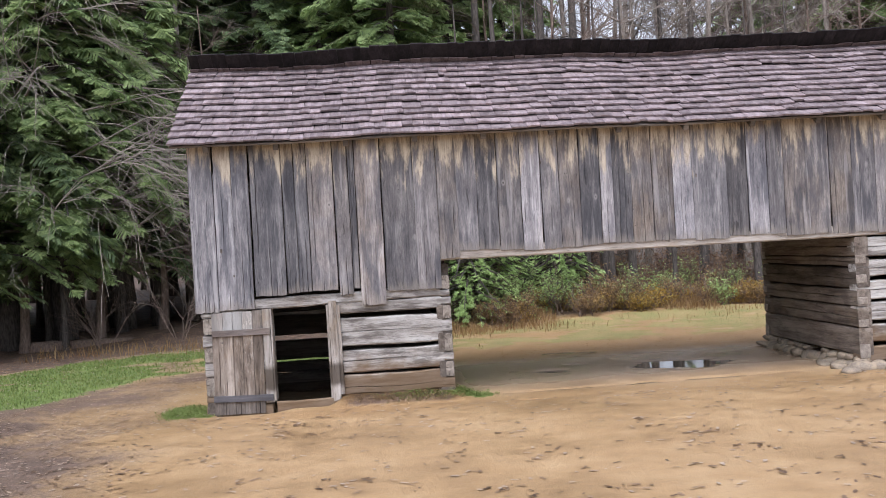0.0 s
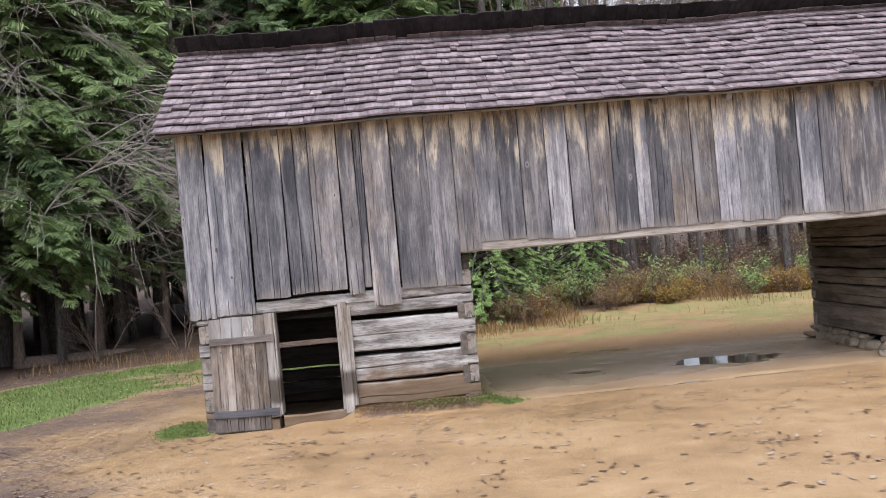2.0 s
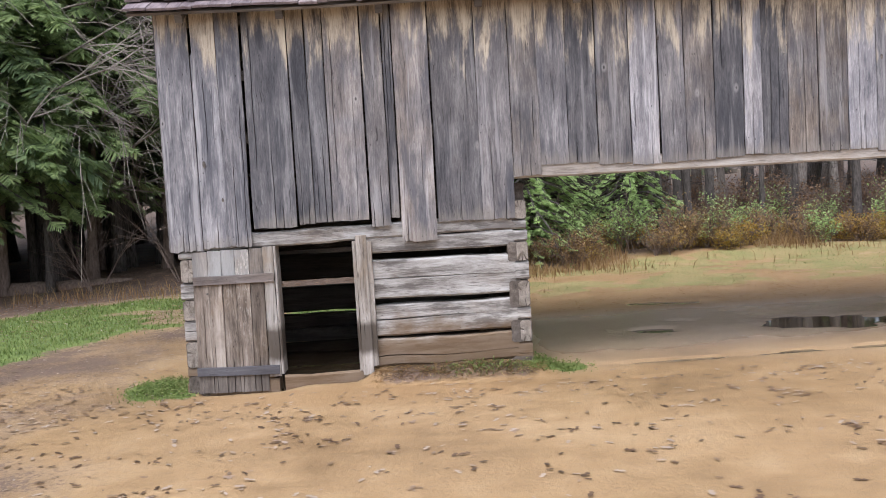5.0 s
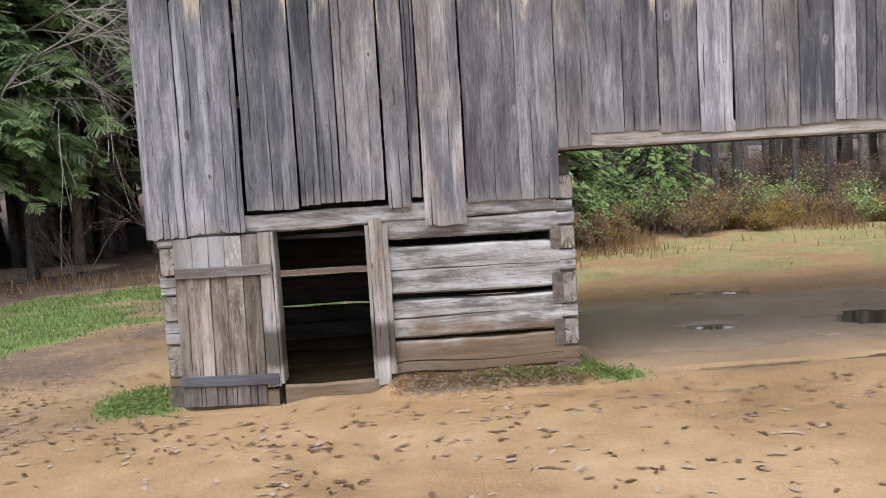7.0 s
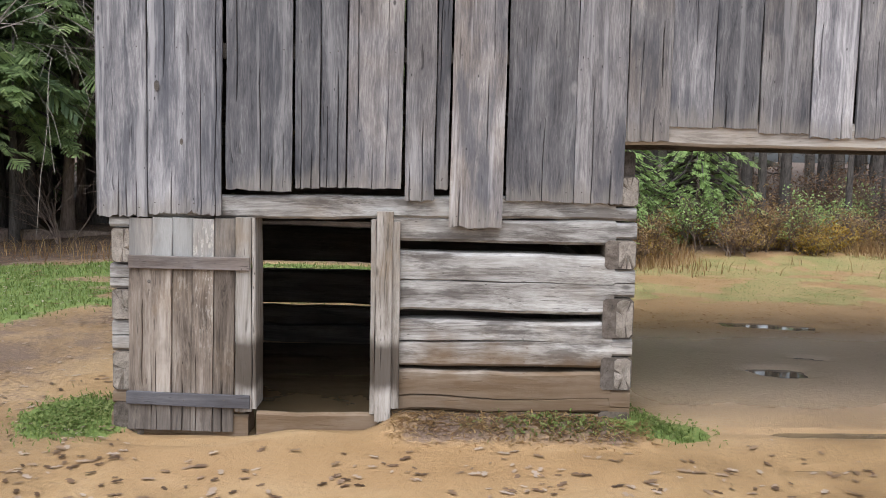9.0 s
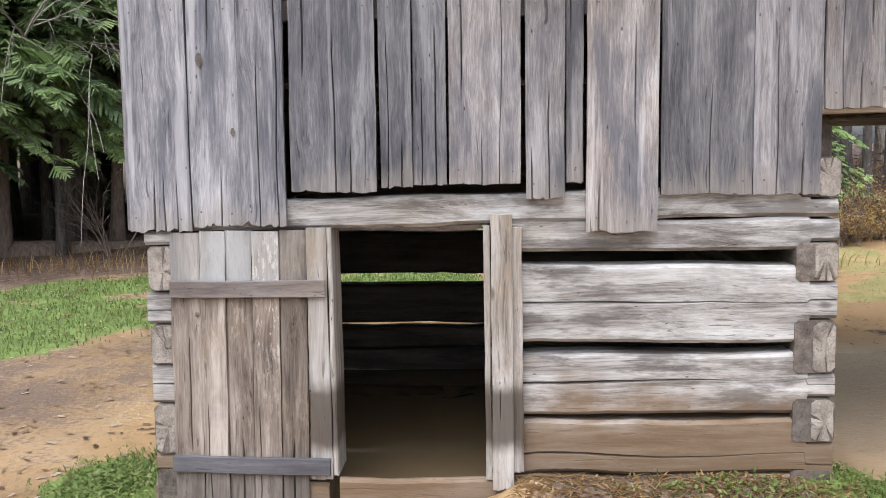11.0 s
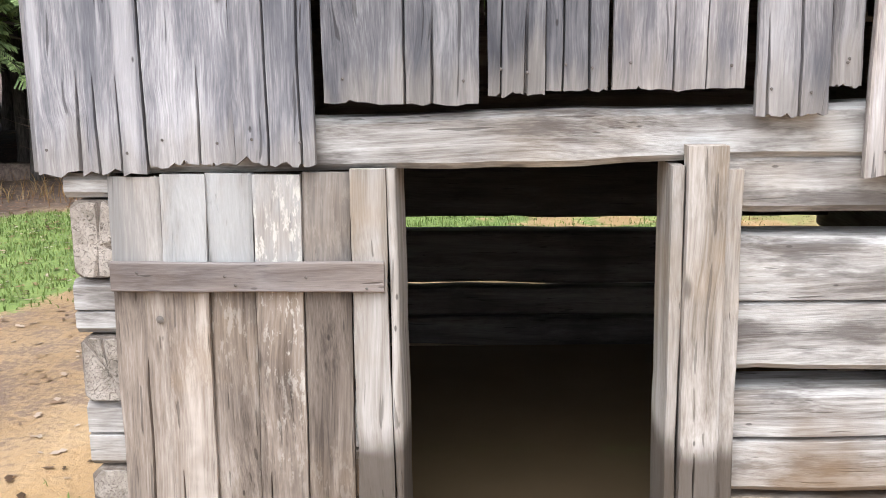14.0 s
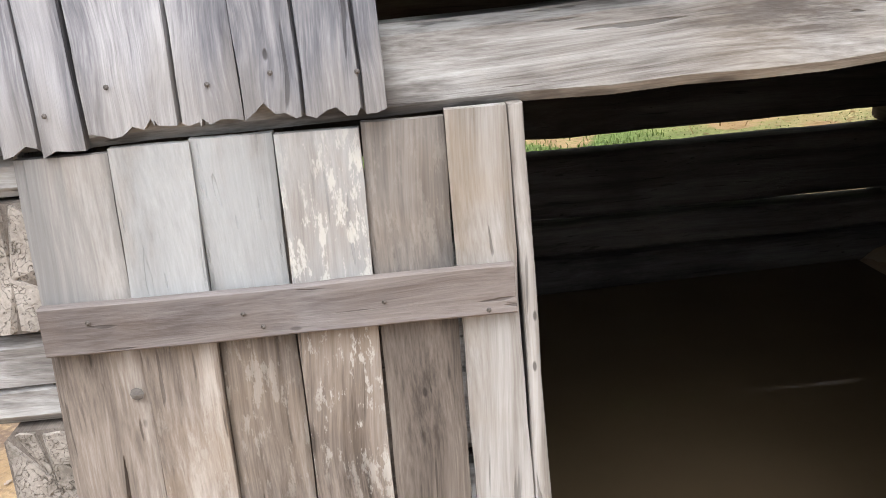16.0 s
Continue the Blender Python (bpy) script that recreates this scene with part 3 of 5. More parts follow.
def lattice(x, y, seed):
    """Smooth value noise in the plane, 0 to 1, for arrays."""
    if seed not in TABLES:
        TABLES[seed] = np.random.RandomState(seed).rand(256, 256)
    table = TABLES[seed]
    xi, yi = np.floor(x).astype(int), np.floor(y).astype(int)
    u, v = x - xi, y - yi
    u, v = u * u * (3 - 2 * u), v * v * (3 - 2 * v)
    a, b = table[xi % 256, yi % 256], table[(xi + 1) % 256, yi % 256]
    c, d = table[xi % 256, (yi + 1) % 256], table[(xi + 1) % 256, (yi + 1) % 256]
    return (a * (1 - u) + b * u) * (1 - v) + (c * (1 - u) + d * u) * v


def smooth01(v, lo, hi):
    s = np.clip((v - lo) / (hi - lo), 0, 1)
    return s * s * (3 - 2 * s)


def oval(x, y, cx, cy, rx, ry, turn=0.0):
    """1 in the middle of an oval, 0 at its rim and below 0 outside."""
    c, s = math.cos(turn), math.sin(turn)
    dx, dy = (x - cx) * c + (y - cy) * s, -(x - cx) * s + (y - cy) * c
    return 1 - np.sqrt((dx / rx) ** 2 + (dy / ry) ** 2)


PUDDLES = ((5.15, 14.92, 0.72, 0.40, -0.15), (3.07, 15.03, 0.25, 0.17, -0.3), (3.95, 17.3, 0.50, 0.16, -0.25), (2.80, 13.19, 0.42, 0.05, 0.0), (4.12, 13.22, 0.18, 0.06, 0.0),
           (5.10, 13.26, 0.48, 0.05, 0.0), (2.30, 12.43, 0.20, 0.04, -0.1), (3.6, 15.6, 0.18, 0.07, -0.4))
WATER_LEVEL = -0.150


def ground_height(x, y):
    x, y = np.asarray(x, float), np.asarray(y, float)
    z = np.interp(y, [-30, 0, 3.4, 7.7, 9.7, 12.0, 13.0], [0.55, 0.42, 0.20, 0.08, 0.02, -0.09, -0.125])
    z = z + (lattice(x * 0.45 + 40, y * 0.45 + 40, 1) - 0.5) * 0.035 + (lattice(x * 2.1 + 9, y * 2.1 + 60, 2) - 0.5) * 0.016 + (lattice(x * 7 + 9, y * 7 + 60, 3) - 0.5) * 0.006
    # hollows that hold water, and the groove that drips from the eave have cut
    inside = smooth01(y, 12.0, 12.6) * smooth01(-y, -17.5, -16.5) * smooth01(x, 1.35, 1.9) * smooth01(-x, -7.3, -6.9)
    z = z * (1 - inside * 0.75) + inside * 0.75 * (-0.128 + (lattice(x * 1.3, y * 1.3 + 7, 4) - 0.5) * 0.02)
    for cx, cy, rx, ry, turn in PUDDLES:
        z = z - 0.055 * smooth01(oval(x, y, cx, cy, rx * 1.35, ry * 1.6, turn) + (lattice(x * 5, y * 9, 5) - 0.5) * 0.5, 0, 0.55)
    groove = np.exp(-((y - (13.20 + 0.03 * np.sin(x * 2.1))) / 0.05) ** 2) * smooth01(x, 1.5, 2.2) * smooth01(-x, -7.6, -6.8)
    z = z - 0.020 * groove
    # soil and straw piled along the sill
    z = z + 0.13 * smooth01(y, 12.72, 13.12) * smooth01(-y, -13.5, -13.3) * smooth01(x, -0.45, -0.1) * smooth01(-x, -1.65, -1.35) * (0.7 + 0.6 * lattice(x * 3, y * 3, 8))
    # a worn dip before the door
    z = z - 0.055 * smooth01(oval(x, y, -1.60, 13.12, 0.75, 0.45), 0.0, 0.5)
    # the flooded floor of the log crib
    crib = smooth01(x, -2.0, -1.75) * smooth01(-x, -1.25, -1.0) * smooth01(y, 13.12, 13.26) * smooth01(-y, -16.5, -16.3)
    z = z * (1 - crib) + crib * (-0.265 + (lattice(x * 1.9, y * 3.9, 6) - 0.5) * 0.05 + (lattice(x * 6, y * 11, 16) - 0.5) * 0.02)
    # rough forest floor, rising to a low bank
    wood_edge = smooth01(y, 22.5, 27.0)
    z = z + wood_edge * ((lattice(x * 0.5, y * 0.5, 7) - 0.3) * 0.35 + 0.12)
    z = z + smooth01(y, 30, 70) * 1.2
    return z


NEAR_X, NEAR_Y = [-12, -8, -5.1, -4.4, -4.0, -3.4, -2.6, 1, 2.4, 4.2, 6.4, 8, 10.5, 16], [9, 11.2, 14.8, 16.0, 16.9, 17.8, 18.2, 18.5, 18.6, 18.8, 18.7, 18.8, 20, 22]
FAR_X, FAR_Y = [-14, -9, -7.1, -6, -3.7, 0, 2.4, 5.4, 10, 16], [16.5, 18.5, 19.85, 21.6, 22.6, 22.2, 22.6, 24.3, 25, 26]


def ground_masks(x, y):
    near, far = np.interp(x, NEAR_X, NEAR_Y), np.interp(x, FAR_X, FAR_Y)
    grass = smooth01(y - near, -0.5, 0.9) * smooth01(far - y, -0.4, 0.8)
    patchy = 0.5 * lattice(x * 0.9 + 3, y * 0.9, 31) + 0.5 * lattice(x * 2.7, y * 2.7 + 5, 32)
    grass = grass * (0.32 + 1.05 * smooth01(patchy, 0.28, 0.62)) * (1 - 0.35 * smooth01(x, 1.0, 2.5))
    grass = np.minimum(grass, 1.0)
    for cx, cy, rx, ry in ((-2.35, 13.35, 0.42, 0.62), (1.52, 13.15, 0.42, 0.30), (7.55, 12.95, 0.3, 0.25)):
        grass = np.maximum(grass, smooth01(oval(x, y, cx, cy, rx, ry), 0.0, 0.35))
    litter = smooth01(y - far, -0.3, 0.9)
    litter = np.maximum(litter, 0.95 * smooth01(-(x + 1.75 + (y - 8.3) * 0.45) + (lattice(x * 0.9, y * 0.9, 41) - 0.5) * 1.8, -0.3, 1.1) * smooth01(y + (lattice(x * 0.6, y * 0.6, 46) - 0.5) * 3.0, 5.6, 8.4) * (0.55 + 0.6 * lattice(x * 1.4, y * 1.4, 42)) * smooth01(near - y, 0.2, 1.2))
    litter = np.maximum(litter, 0.62 * smooth01(1 - np.abs(y - 13.02) / 0.30, 0, 0.6) * smooth01(x, -0.35, 0.0) * smooth01(-x, -1.5, -1.2))
    litter = np.maximum(litter, (0.38 + 0.32 * lattice(x * 1.1, y * 1.1, 33)) * smooth01(near - y, -0.9, 0.2) * smooth01(y - near, -2.9, -0.9) * smooth01(-x, 1.6, 2.6))
    litter = np.maximum(litter, (0.24 + 0.40 * lattice(x * 0.8, y * 0.8, 43)) * smooth01(-x + (lattice(x * 0.7, y * 0.7, 44) - 0.5) * 1.6, 1.9, 3.2) * smooth01(y + (lattice(x * 0.6, y * 0.6, 46) - 0.5) * 3.0, 7.3, 9.8))
    wet = smooth01(y + (lattice(x * 1.1, y * 1.1, 45) - 0.5) * 0.9, 12.7, 14.3) * smooth01(-y, -17.2, -16.2) * smooth01(x, 1.3, 1.8) * smooth01(-x, -7.4, -7.0)
    crib = smooth01(x, -2.0, -1.8) * smooth01(-x, -1.3, -1.1) * smooth01(y, 13.1, 13.5) * smooth01(-y, -16.6, -16.3)
    wet = np.maximum(wet * (0.55 + 0.4 * smooth01(y, 13.6, 14.6)), crib * 0.75)
    clay = np.maximum(smooth01(x, 0.5, 2.5) * smooth01(y, 15.0, 17.0), smooth01(oval(x, y, -0.3, 12.4, 2.2, 0.7), 0, 0.6))
    return grass, litter, wet, clay


def axis_steps(lo, hi, step, far):
    inner = np.arange(lo, hi + step / 2, step)
    grow, left, right = step, [lo], [hi]
    while right[-1] < far:
        grow *= 1.35
        left.append(left[-1] - grow)
        right.append(right[-1] + grow)
    return np.concatenate([np.array(left[1:])[::-1], inner, np.array(right[1:])])


def build_ground():
    xs, ys = axis_steps(-7.0, 9.0, 0.07, 600), axis_steps(2.0, 22.0, 0.07, 600)
    gx, gy = np.meshgrid(xs, ys)
    flat_x, flat_y = gx.ravel(), gy.ravel()
    z = ground_height(flat_x, flat_y)
    n, m = len(xs), len(ys)
    i = (np.arange(m - 1)[:, None] * n + np.arange(n - 1)[None, :]).ravel()
    faces = np.stack([i, i + 1, i + n + 1, i + n], 1)
    me = bpy.data.meshes.new("ground")
    me.vertices.add(len(flat_x))
    me.vertices.foreach_set("co", np.stack([flat_x, flat_y, z], 1).ravel())
    me.loops.add(faces.size)
    me.loops.foreach_set("vertex_index", faces.ravel())
    me.polygons.add(len(faces))
    me.polygons.foreach_set("loop_start", np.arange(len(faces)) * 4)
    me.polygons.foreach_set("use_smooth", [True] * len(faces))
    me.update(calc_edges=True)
    for key, values in zip(("grass", "litter", "wet", "clay"), ground_masks(flat_x, flat_y)):
        me.attributes.new(key, "FLOAT", "POINT").data.foreach_set("value", values)
    me.materials.append(GROUND)
    tagged(new("ground", me), "tan wet muddy yard with grass and leaf litter", "ground", kind="structure")


build_ground()


def sheet(name, x0, x1, y0, y1, z, label, material=WATER):
    me = mesh_of(name, [(x0, y0, z), (x1, y0, z), (x1, y1, z), (x0, y1, z)], [(0, 1, 2, 3)], material)
    return tagged(new(name, me), label, "water", kind="structure")


sheet("water", 1.7, 7.05, 12.2, 15.9, WATER_LEVEL, "shallow rain puddles in the barn passage reflecting the sky")
sheet("water_2", -1.88, 1.1, 13.24, 16.3, -0.192, "muddy water flooding the log crib floor", SILT_WATER)
sheet("water_3", 3.3, 4.7, 16.95, 17.65, WATER_LEVEL, "thin film of rain water on the mud behind the passage")

# ---- barn ----
BX0, BX1 = -2.10, 10.70          # outer ends of the two cribs
Y0, Y1 = 13.20, 16.55            # front and back face of the logs
RIDGE_AT = 14.86
C1, C2 = 1.33, 7.09              # inner faces of the cribs
barn = thing("barn", "weathered grey double-crib log barn with vertical board siding and shingle roof", "barn", m=pose(-0.3, 13.2, 0) @ pose(0, 0, 0, 0, 0, -2.3) @ pose(0.3, -13.2, 0))


def add_log(parent, x, y, turn, length, z0, z1, thick, seed, material, name="log", label="", **more):
    # seen along its own x axis the log keeps its outer face towards its own -y side
    return part(name, log_geo(length, z0, z1, thick, seed, **more), material, parent, label, standing(parent, pose(x, y, 0, 0, 0, turn)))


def end_geo(w, h, seed):
    """The sawn end of a log: an uneven rounded block with cracks that run out from its heart."""
    rng = random.Random(seed)
    cracks = [rng.uniform(0, 6.28) + k * 2.1 for k in range(3)]
    angles = sorted([2 * math.pi * k / 18 for k in range(18)] + [a % (2 * math.pi) for a in cracks])
    front, back = [], []
    for a in angles:
        c, q = math.cos(a), math.sin(a)
        k = min(1 / max(abs(c), 1e-3), 1 / max(abs(q), 1e-3)) * (0.93 + 0.07 * noise.noise((c * 2, q * 2, seed)))
        k = min(k, 1.24)
        split = any(abs(a - (b % (2 * math.pi))) < 1e-6 for b in cracks)
        front.append(Vector((w / 2 * (1 + c * k), 0.016 if split else 0.004 * noise.noise((c * 3, q * 3, seed + 4)), h / 2 * (1 + q * k))))
        back.append(Vector((w / 2 * (1 + c * k * 1.02), 0.03, h / 2 * (1 + q * k * 1.02))))
    n = len(angles)
    heart = [Vector((w * rng.uniform(0.4, 0.6), 0.004, h * rng.uniform(0.4, 0.6)))]
    faces = [(2 * n, i, (i + 1) % n) for i in range(n)] + [(i, n + i, n + (i + 1) % n, (i + 1) % n) for i in range(n)]
    return front + back + heart, faces


# the crib beside the door: front wall
front = add_log(barn, -0.36, Y0 - 0.005, 0, C1 + 0.36, -0.24, -0.025, 0.22, 11, LOG, "crib_wall_front", "mud-stained sill log of the crib front", rough=0.02)
add_log(front, -0.36, Y0, 0, C1 + 0.36, -0.005, 0.266, 0.2, 12, LOG, "log", end_b=(-0.02, 0.155), rough=0.016, crack=0.35)
add_log(front, -0.36, Y0, 0, C1 + 0.36, 0.300, 0.603, 0.2, 13, LOG, "log", end_b=(0.385, 0.50), crack=0.55)
add_log(front, -0.36, Y0, 0, C1 + 0.36, 0.662, 1.042, 0.2, 14, LOG, "log", end_b=(0.775, 0.955), crack=0.52)
add_log(front, -0.25, Y0 - 0.002, 0, C1 + 0.25, 1.118, 1.268, 0.2, 15, LOG, "log", end_b=(1.155, 1.262), rough=0.006)
add_log(front, BX0 + 0.02, Y0 - 0.006, 0, C1 - BX0 - 0.03, 1.226, 1.375, 0.2, 16, LOG, "lintel_log", "pale lintel log over the crib door", end_a=(1.165, 1.235), end_b=(1.275, 1.36), drop=0.06, rough=0.006)
add_log(front, BX0 + 0.02, Y0, 0, 0.86, 0.62, 1.02, 0.2, 17, LOG, "log", end_a=(0.765, 0.925), crack=0.42)
add_log(front, BX0 + 0.03, Y0, 0, 0.85, 0.25, 0.59, 0.2, 18, LOG, "log", end_a=(0.355, 0.555), crack=0.5)
add_log(front, BX0 + 0.02, Y0 - 0.004, 0, 0.90, -0.26, -0.06, 0.2, 20, LOG, "log", rough=0.012)
add_log(front, BX0 + 0.03, Y0, 0, 0.85, -0.05, 0.22, 0.2, 19, LOG, "log", end_a=(0.0, 0.09))

# side and back walls of that crib; the notched ends of the side logs show at the corners
depth = Y1 - Y0
for x, turn, key, ends in ((C1 - 0.002, 90, "crib_wall_right", ((1.37, 1.56), (0.962, 1.148), (0.508, 0.768), (0.162, 0.378))),
                           (BX0 + 0.032, -90, "crib_wall_left", ((1.26, 1.5), (0.935, 1.158), (0.562, 0.758), (0.095, 0.35)))):
    y = Y0 - 0.008 if turn == 90 else Y1 + 0.008
    side = add_log(barn, x, y, turn, depth + 0.016, -0.24, 0.015, 0.2, 31 + turn, SHADE_TONED_LOG, key, "side wall of stacked logs with shade in its darker tone")
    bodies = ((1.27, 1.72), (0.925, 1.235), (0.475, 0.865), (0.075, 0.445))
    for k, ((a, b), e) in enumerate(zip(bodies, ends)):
        add_log(side, x, y, turn, depth + 0.016, a, b, 0.2, 40 + k + turn, SHADE_TONED_LOG, "log", end_a=e, end_b=e)
        fx = C1 - 0.118 if turn == 90 else BX0 + 0.035
        w = 0.114 if turn == 90 else 0.128
        part("log_end", end_geo(w, e[1] - e[0] + 0.004, 5 * k + turn), END, side, "cracked end grain of a notched log", standing(side, pose(fx, Y0 - 0.016, e[0] - 0.002)))
back = add_log(barn, C1 - 0.14, Y1, 180, C1 - BX0 - 0.28, -0.26, -0.040, 0.2, 61, SHADE_DARK_LOG, "crib_wall_back", "back wall of stacked logs with light gaps, coloured dark as in shade")
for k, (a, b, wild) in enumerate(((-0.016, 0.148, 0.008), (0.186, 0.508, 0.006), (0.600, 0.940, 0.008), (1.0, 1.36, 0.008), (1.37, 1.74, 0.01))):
    add_log(back, C1 - 0.14, Y1, 180, C1 - BX0 - 0.28, a, b, 0.2, 62 + k, SHADE_DARK_LOG, "log", rough=wild)

# the second crib beyond the passage
far_front = add_log(barn, C2, Y0, 0, BX1 - C2, -0.02, 0.20, 0.2, 71, LOG, "far_crib_wall_front", "light grey stacked logs of the far crib front")
for k, (a, b) in enumerate(((0.25, 0.50), (0.56, 0.82), (0.87, 1.13), (1.19, 1.42), (1.47, 1.74))):
    e = (a + 0.07, b - 0.05)
    add_log(far_front, C2, Y0, 0, BX1 - C2, a, b, 0.2, 72 + k, LOG, "log", end_a=e, end_b=e, crack=0.5)
far_side = add_log(barn, C2, Y1 + 0.01, -90, depth + 0.02, 0.075, 0.46, 0.2, 81, SHADE_TONED_LOG, "far_crib_wall_side", "brown log wall facing the passage with shade in its darker tone")
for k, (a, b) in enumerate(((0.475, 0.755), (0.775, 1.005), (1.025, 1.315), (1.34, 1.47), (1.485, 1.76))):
    add_log(far_side, C2, Y1 + 0.01, -90, depth + 0.02, a, b, 0.2, 82 + k, SHADE_TONED_LOG, "log", crack=0.5)
for a, b in ((0.03, 0.23), (0.47, 0.58), (0.80, 0.90), (1.10, 1.22), (1.38, 1.50)):
    part("log_end", box_geo(0, 0.15, -0.014, 0.0, a, b, 0.006), END, far_side, "cracked end grain of a notched log", standing(far_side, pose(C2 + 0.004, Y0 - 0.003, 0)))
    part("log_end", box_geo(-0.016, 0.0, -0.15, 0.0, a + 0.03, b + 0.04, 0.006), END, far_side, "cracked end grain of a notched log", standing(far_side, pose(C2 - 0.002, Y1 - 0.002, 0)))
part("far_crib_wall_back", box_geo(C2 + 0.02, BX1, Y1 - 0.2, Y1, -0.1, 1.75), SHADE_TONED_LOG, barn)
part("far_crib_wall_end", box_geo(BX1 - 0.2, BX1, Y0 + 0.21, Y1 - 0.21, -0.1, 1.75), SHADE_TONED_LOG, barn)

# the long beam that carries the siding over the passage, and the loft floor behind it
beam = part("passage_beam", log_geo(BX1 - C1 + 0.13, 1.765, 1.93, 0.16, 91, rough=0.006, drop=0.0, step=0.3), BEAM, barn, "pale hewn beam over the passage", pose(C1 - 0.13, Y0 - 0.022, 0))
part("back_beam", box_geo(C1 + 0.01, C2 - 0.01, Y1 - 0.18, Y1 - 0.02, 1.765, 1.93, 0.01), SHADE_TONED_LOG, barn)
loft = part("loft_floor", box_geo(BX0 + 0.03, BX1 - 0.03, Y0 + 0.16, Y1 - 0.24, 1.935, 1.965), SHADE_DARK_LOG, barn, "loft floor boards coloured dark as in shade")
for k in range(9):
    x = C1 + 0.5 + k * 0.62
    part("joist", log_geo(depth - 0.42, 1.80, 1.93, 0.12, 95 + k, step=0.6), SHADE_TONED_LOG, loft, "", pose(x, Y0 + 0.17, 0, 0, 0, 90))

# siding boards on the front, from the corner along to the far crib
EDGES = [-2.15, -1.823, -1.57, -1.338, -0.893, -0.722, -0.552, -0.19, 0.012, 0.108, 0.462, 0.905, 1.225, 1.495, 1.776, 2.066, 2.39, 2.669, 2.928, 3.216, 3.508,
         3.683, 3.945, 4.235, 4.525, 4.809, 5.293, 5.59, 5.886, 6.115, 6.447, 6.779, 7.1, 7.439, 7.78, 8.09, 8.46, 8.78, 9.16, 9.52, 9.84, 10.18, 10.74]
FEET = [1.235, 1.260, 1.260, 1.420, 1.440, 1.450, 1.452, 1.380, 1.455, 1.215, 1.392, 1.385, 1.790, 1.885, 1.885, 1.858, 1.835, 1.842, 1.848,
        1.862, 1.880, 1.868, 1.864, 1.868, 1.868, 1.845, 1.872, 1.876, 1.865, 1.83, 1.84, 1.82, 1.83, 1.80, 1.82, 1.79, 1.82, 1.80, 1.81, 1.80, 1.79, 1.80]
TONES = [0.62, 0.66, 0.60, 0.43, 0.39, 0.42, 0.60, 0.50, 0.44, 0.66, 0.42, 0.55, 0.48, 0.56, 0.40, 0.46, 0.80, 0.52, 0.52, 0.40, 0.78, 0.38, 0.52, 0.46, 0.84, 0.52, 0.36, 0.76, 0.48, 0.50, 0.58, 0.44]
WARMTHS = [0.05, 0.0, 0.05, 0.0, 0.0, 0.0, 0.45, 0.3, 0.25, 0.6, 0.15, 0.2, 0.5, 0.15, 0.05, 0.4, 0.1, 0.15, 0.6, 0.05, 0.1, 0.05, 0.8, 0.7, 0.0, 0.0, 0.1, 0.0, 0.15, 0.5, 0.6, 0.7]
NAILS = []
PROUD = {2: 0.012, 7: 0.02, 9: 0.034, 12: 0.018, 20: 0.014}
# the rails' dark tone carries the shade behind the boards
siding = part("siding", merged([box_geo(BX0 + 0.02, BX1 - 0.02, Y0 + 0.005, Y0 + 0.09, z, z + 0.10, 0.006) for z in (2.25, 2.85, 3.38)]), SHADE_DARK_LOG, barn, "nailing rails behind the siding, coloured dark as in shade")
for k, foot in enumerate(FEET):
    a, b = EDGES[k], EDGES[k + 1]
    rng = random.Random(500 + k)
    gap = rng.choice((0.002, 0.004, 0.005, 0.008))
    if k == 3:
        a += 0.020
    lean = rng.uniform(-0.008, 0.008)
    mid = (a + b) / 2
    y = Y0 - 0.036 - PROUD.get(k, 0.0) - rng.uniform(0, 0.007)
    geo = board_geo(a + gap - mid, b - gap - mid, a + gap - mid + lean, b - gap - mid + lean, foot - 1.2, 3.53 - 1.2, 0.026, 300 + k, 0.024 if k < 3 else 0.013, 0.10 if k == 1 else None, rng.randint(2, 5) if k < 13 else rng.randint(1, 3))
    board = part("board", geo, SIDING, siding, "", pose(mid, y, 1.2))
    board.color = (TONES[k] if k < len(TONES) else rng.uniform(0.4, 0.7), WARMTHS[k] if k < len(WARMTHS) else rng.uniform(0.1, 0.6), foot / 4, 1)
    if k < 13:
        NAILS += [(a + 0.05, y, foot + 0.07), (b - 0.05, y, foot + 0.06), (a + 0.06, y, 2.30), (b - 0.06, y, 2.31)]

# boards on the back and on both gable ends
back_siding = part("back_siding", merged([box_geo(BX0 + 0.02, BX1 - 0.02, Y1 - 0.09, Y1 - 0.01, z, z + 0.10, 0.006) for z in (2.25, 2.85, 3.38)]), SHADE_DARK_LOG, barn, "nailing rails behind the back boards, coloured dark as in shade")
for k, x in enumerate(np.arange(BX0 - 0.03, BX1, 0.30)):
    x = float(x)
    part("board", board_geo(x + 0.004, x + 0.296, x + 0.004, x + 0.296, 1.35 if x < 1.2 or x > 7.0 else 1.8, 3.5, 0.025, 700 + k, rows=4), SHADE_TONED_LOG, back_siding, "", pose(0, Y1 + 0.02, 0))
for x, key in ((BX0 - 0.055, "gable_left"), (BX1 + 0.032, "gable_right")):
    gable = part(key, box_geo(x + 0.03, x + 0.09, Y0 + 0.1, Y1 - 0.1, 2.4, 2.5), SHADE_DARK_LOG, barn, "grey gable siding boards")
    for k, y in enumerate(np.arange(Y0 - 0.02, Y1 - 0.02, 0.30)):
        y = float(y)
        rise = 3.36 + 1.30 * (1 - abs(y + 0.15 - RIDGE_AT) / 1.9)
        part("board", box_geo(x, x + 0.024, y + 0.003, min(y + 0.297, Y1 + 0.01), 1.24, rise, 0.003), SIDING, gable).color = (0.45 + 0.03 * (k % 5), 0.2, 0.31, 1)

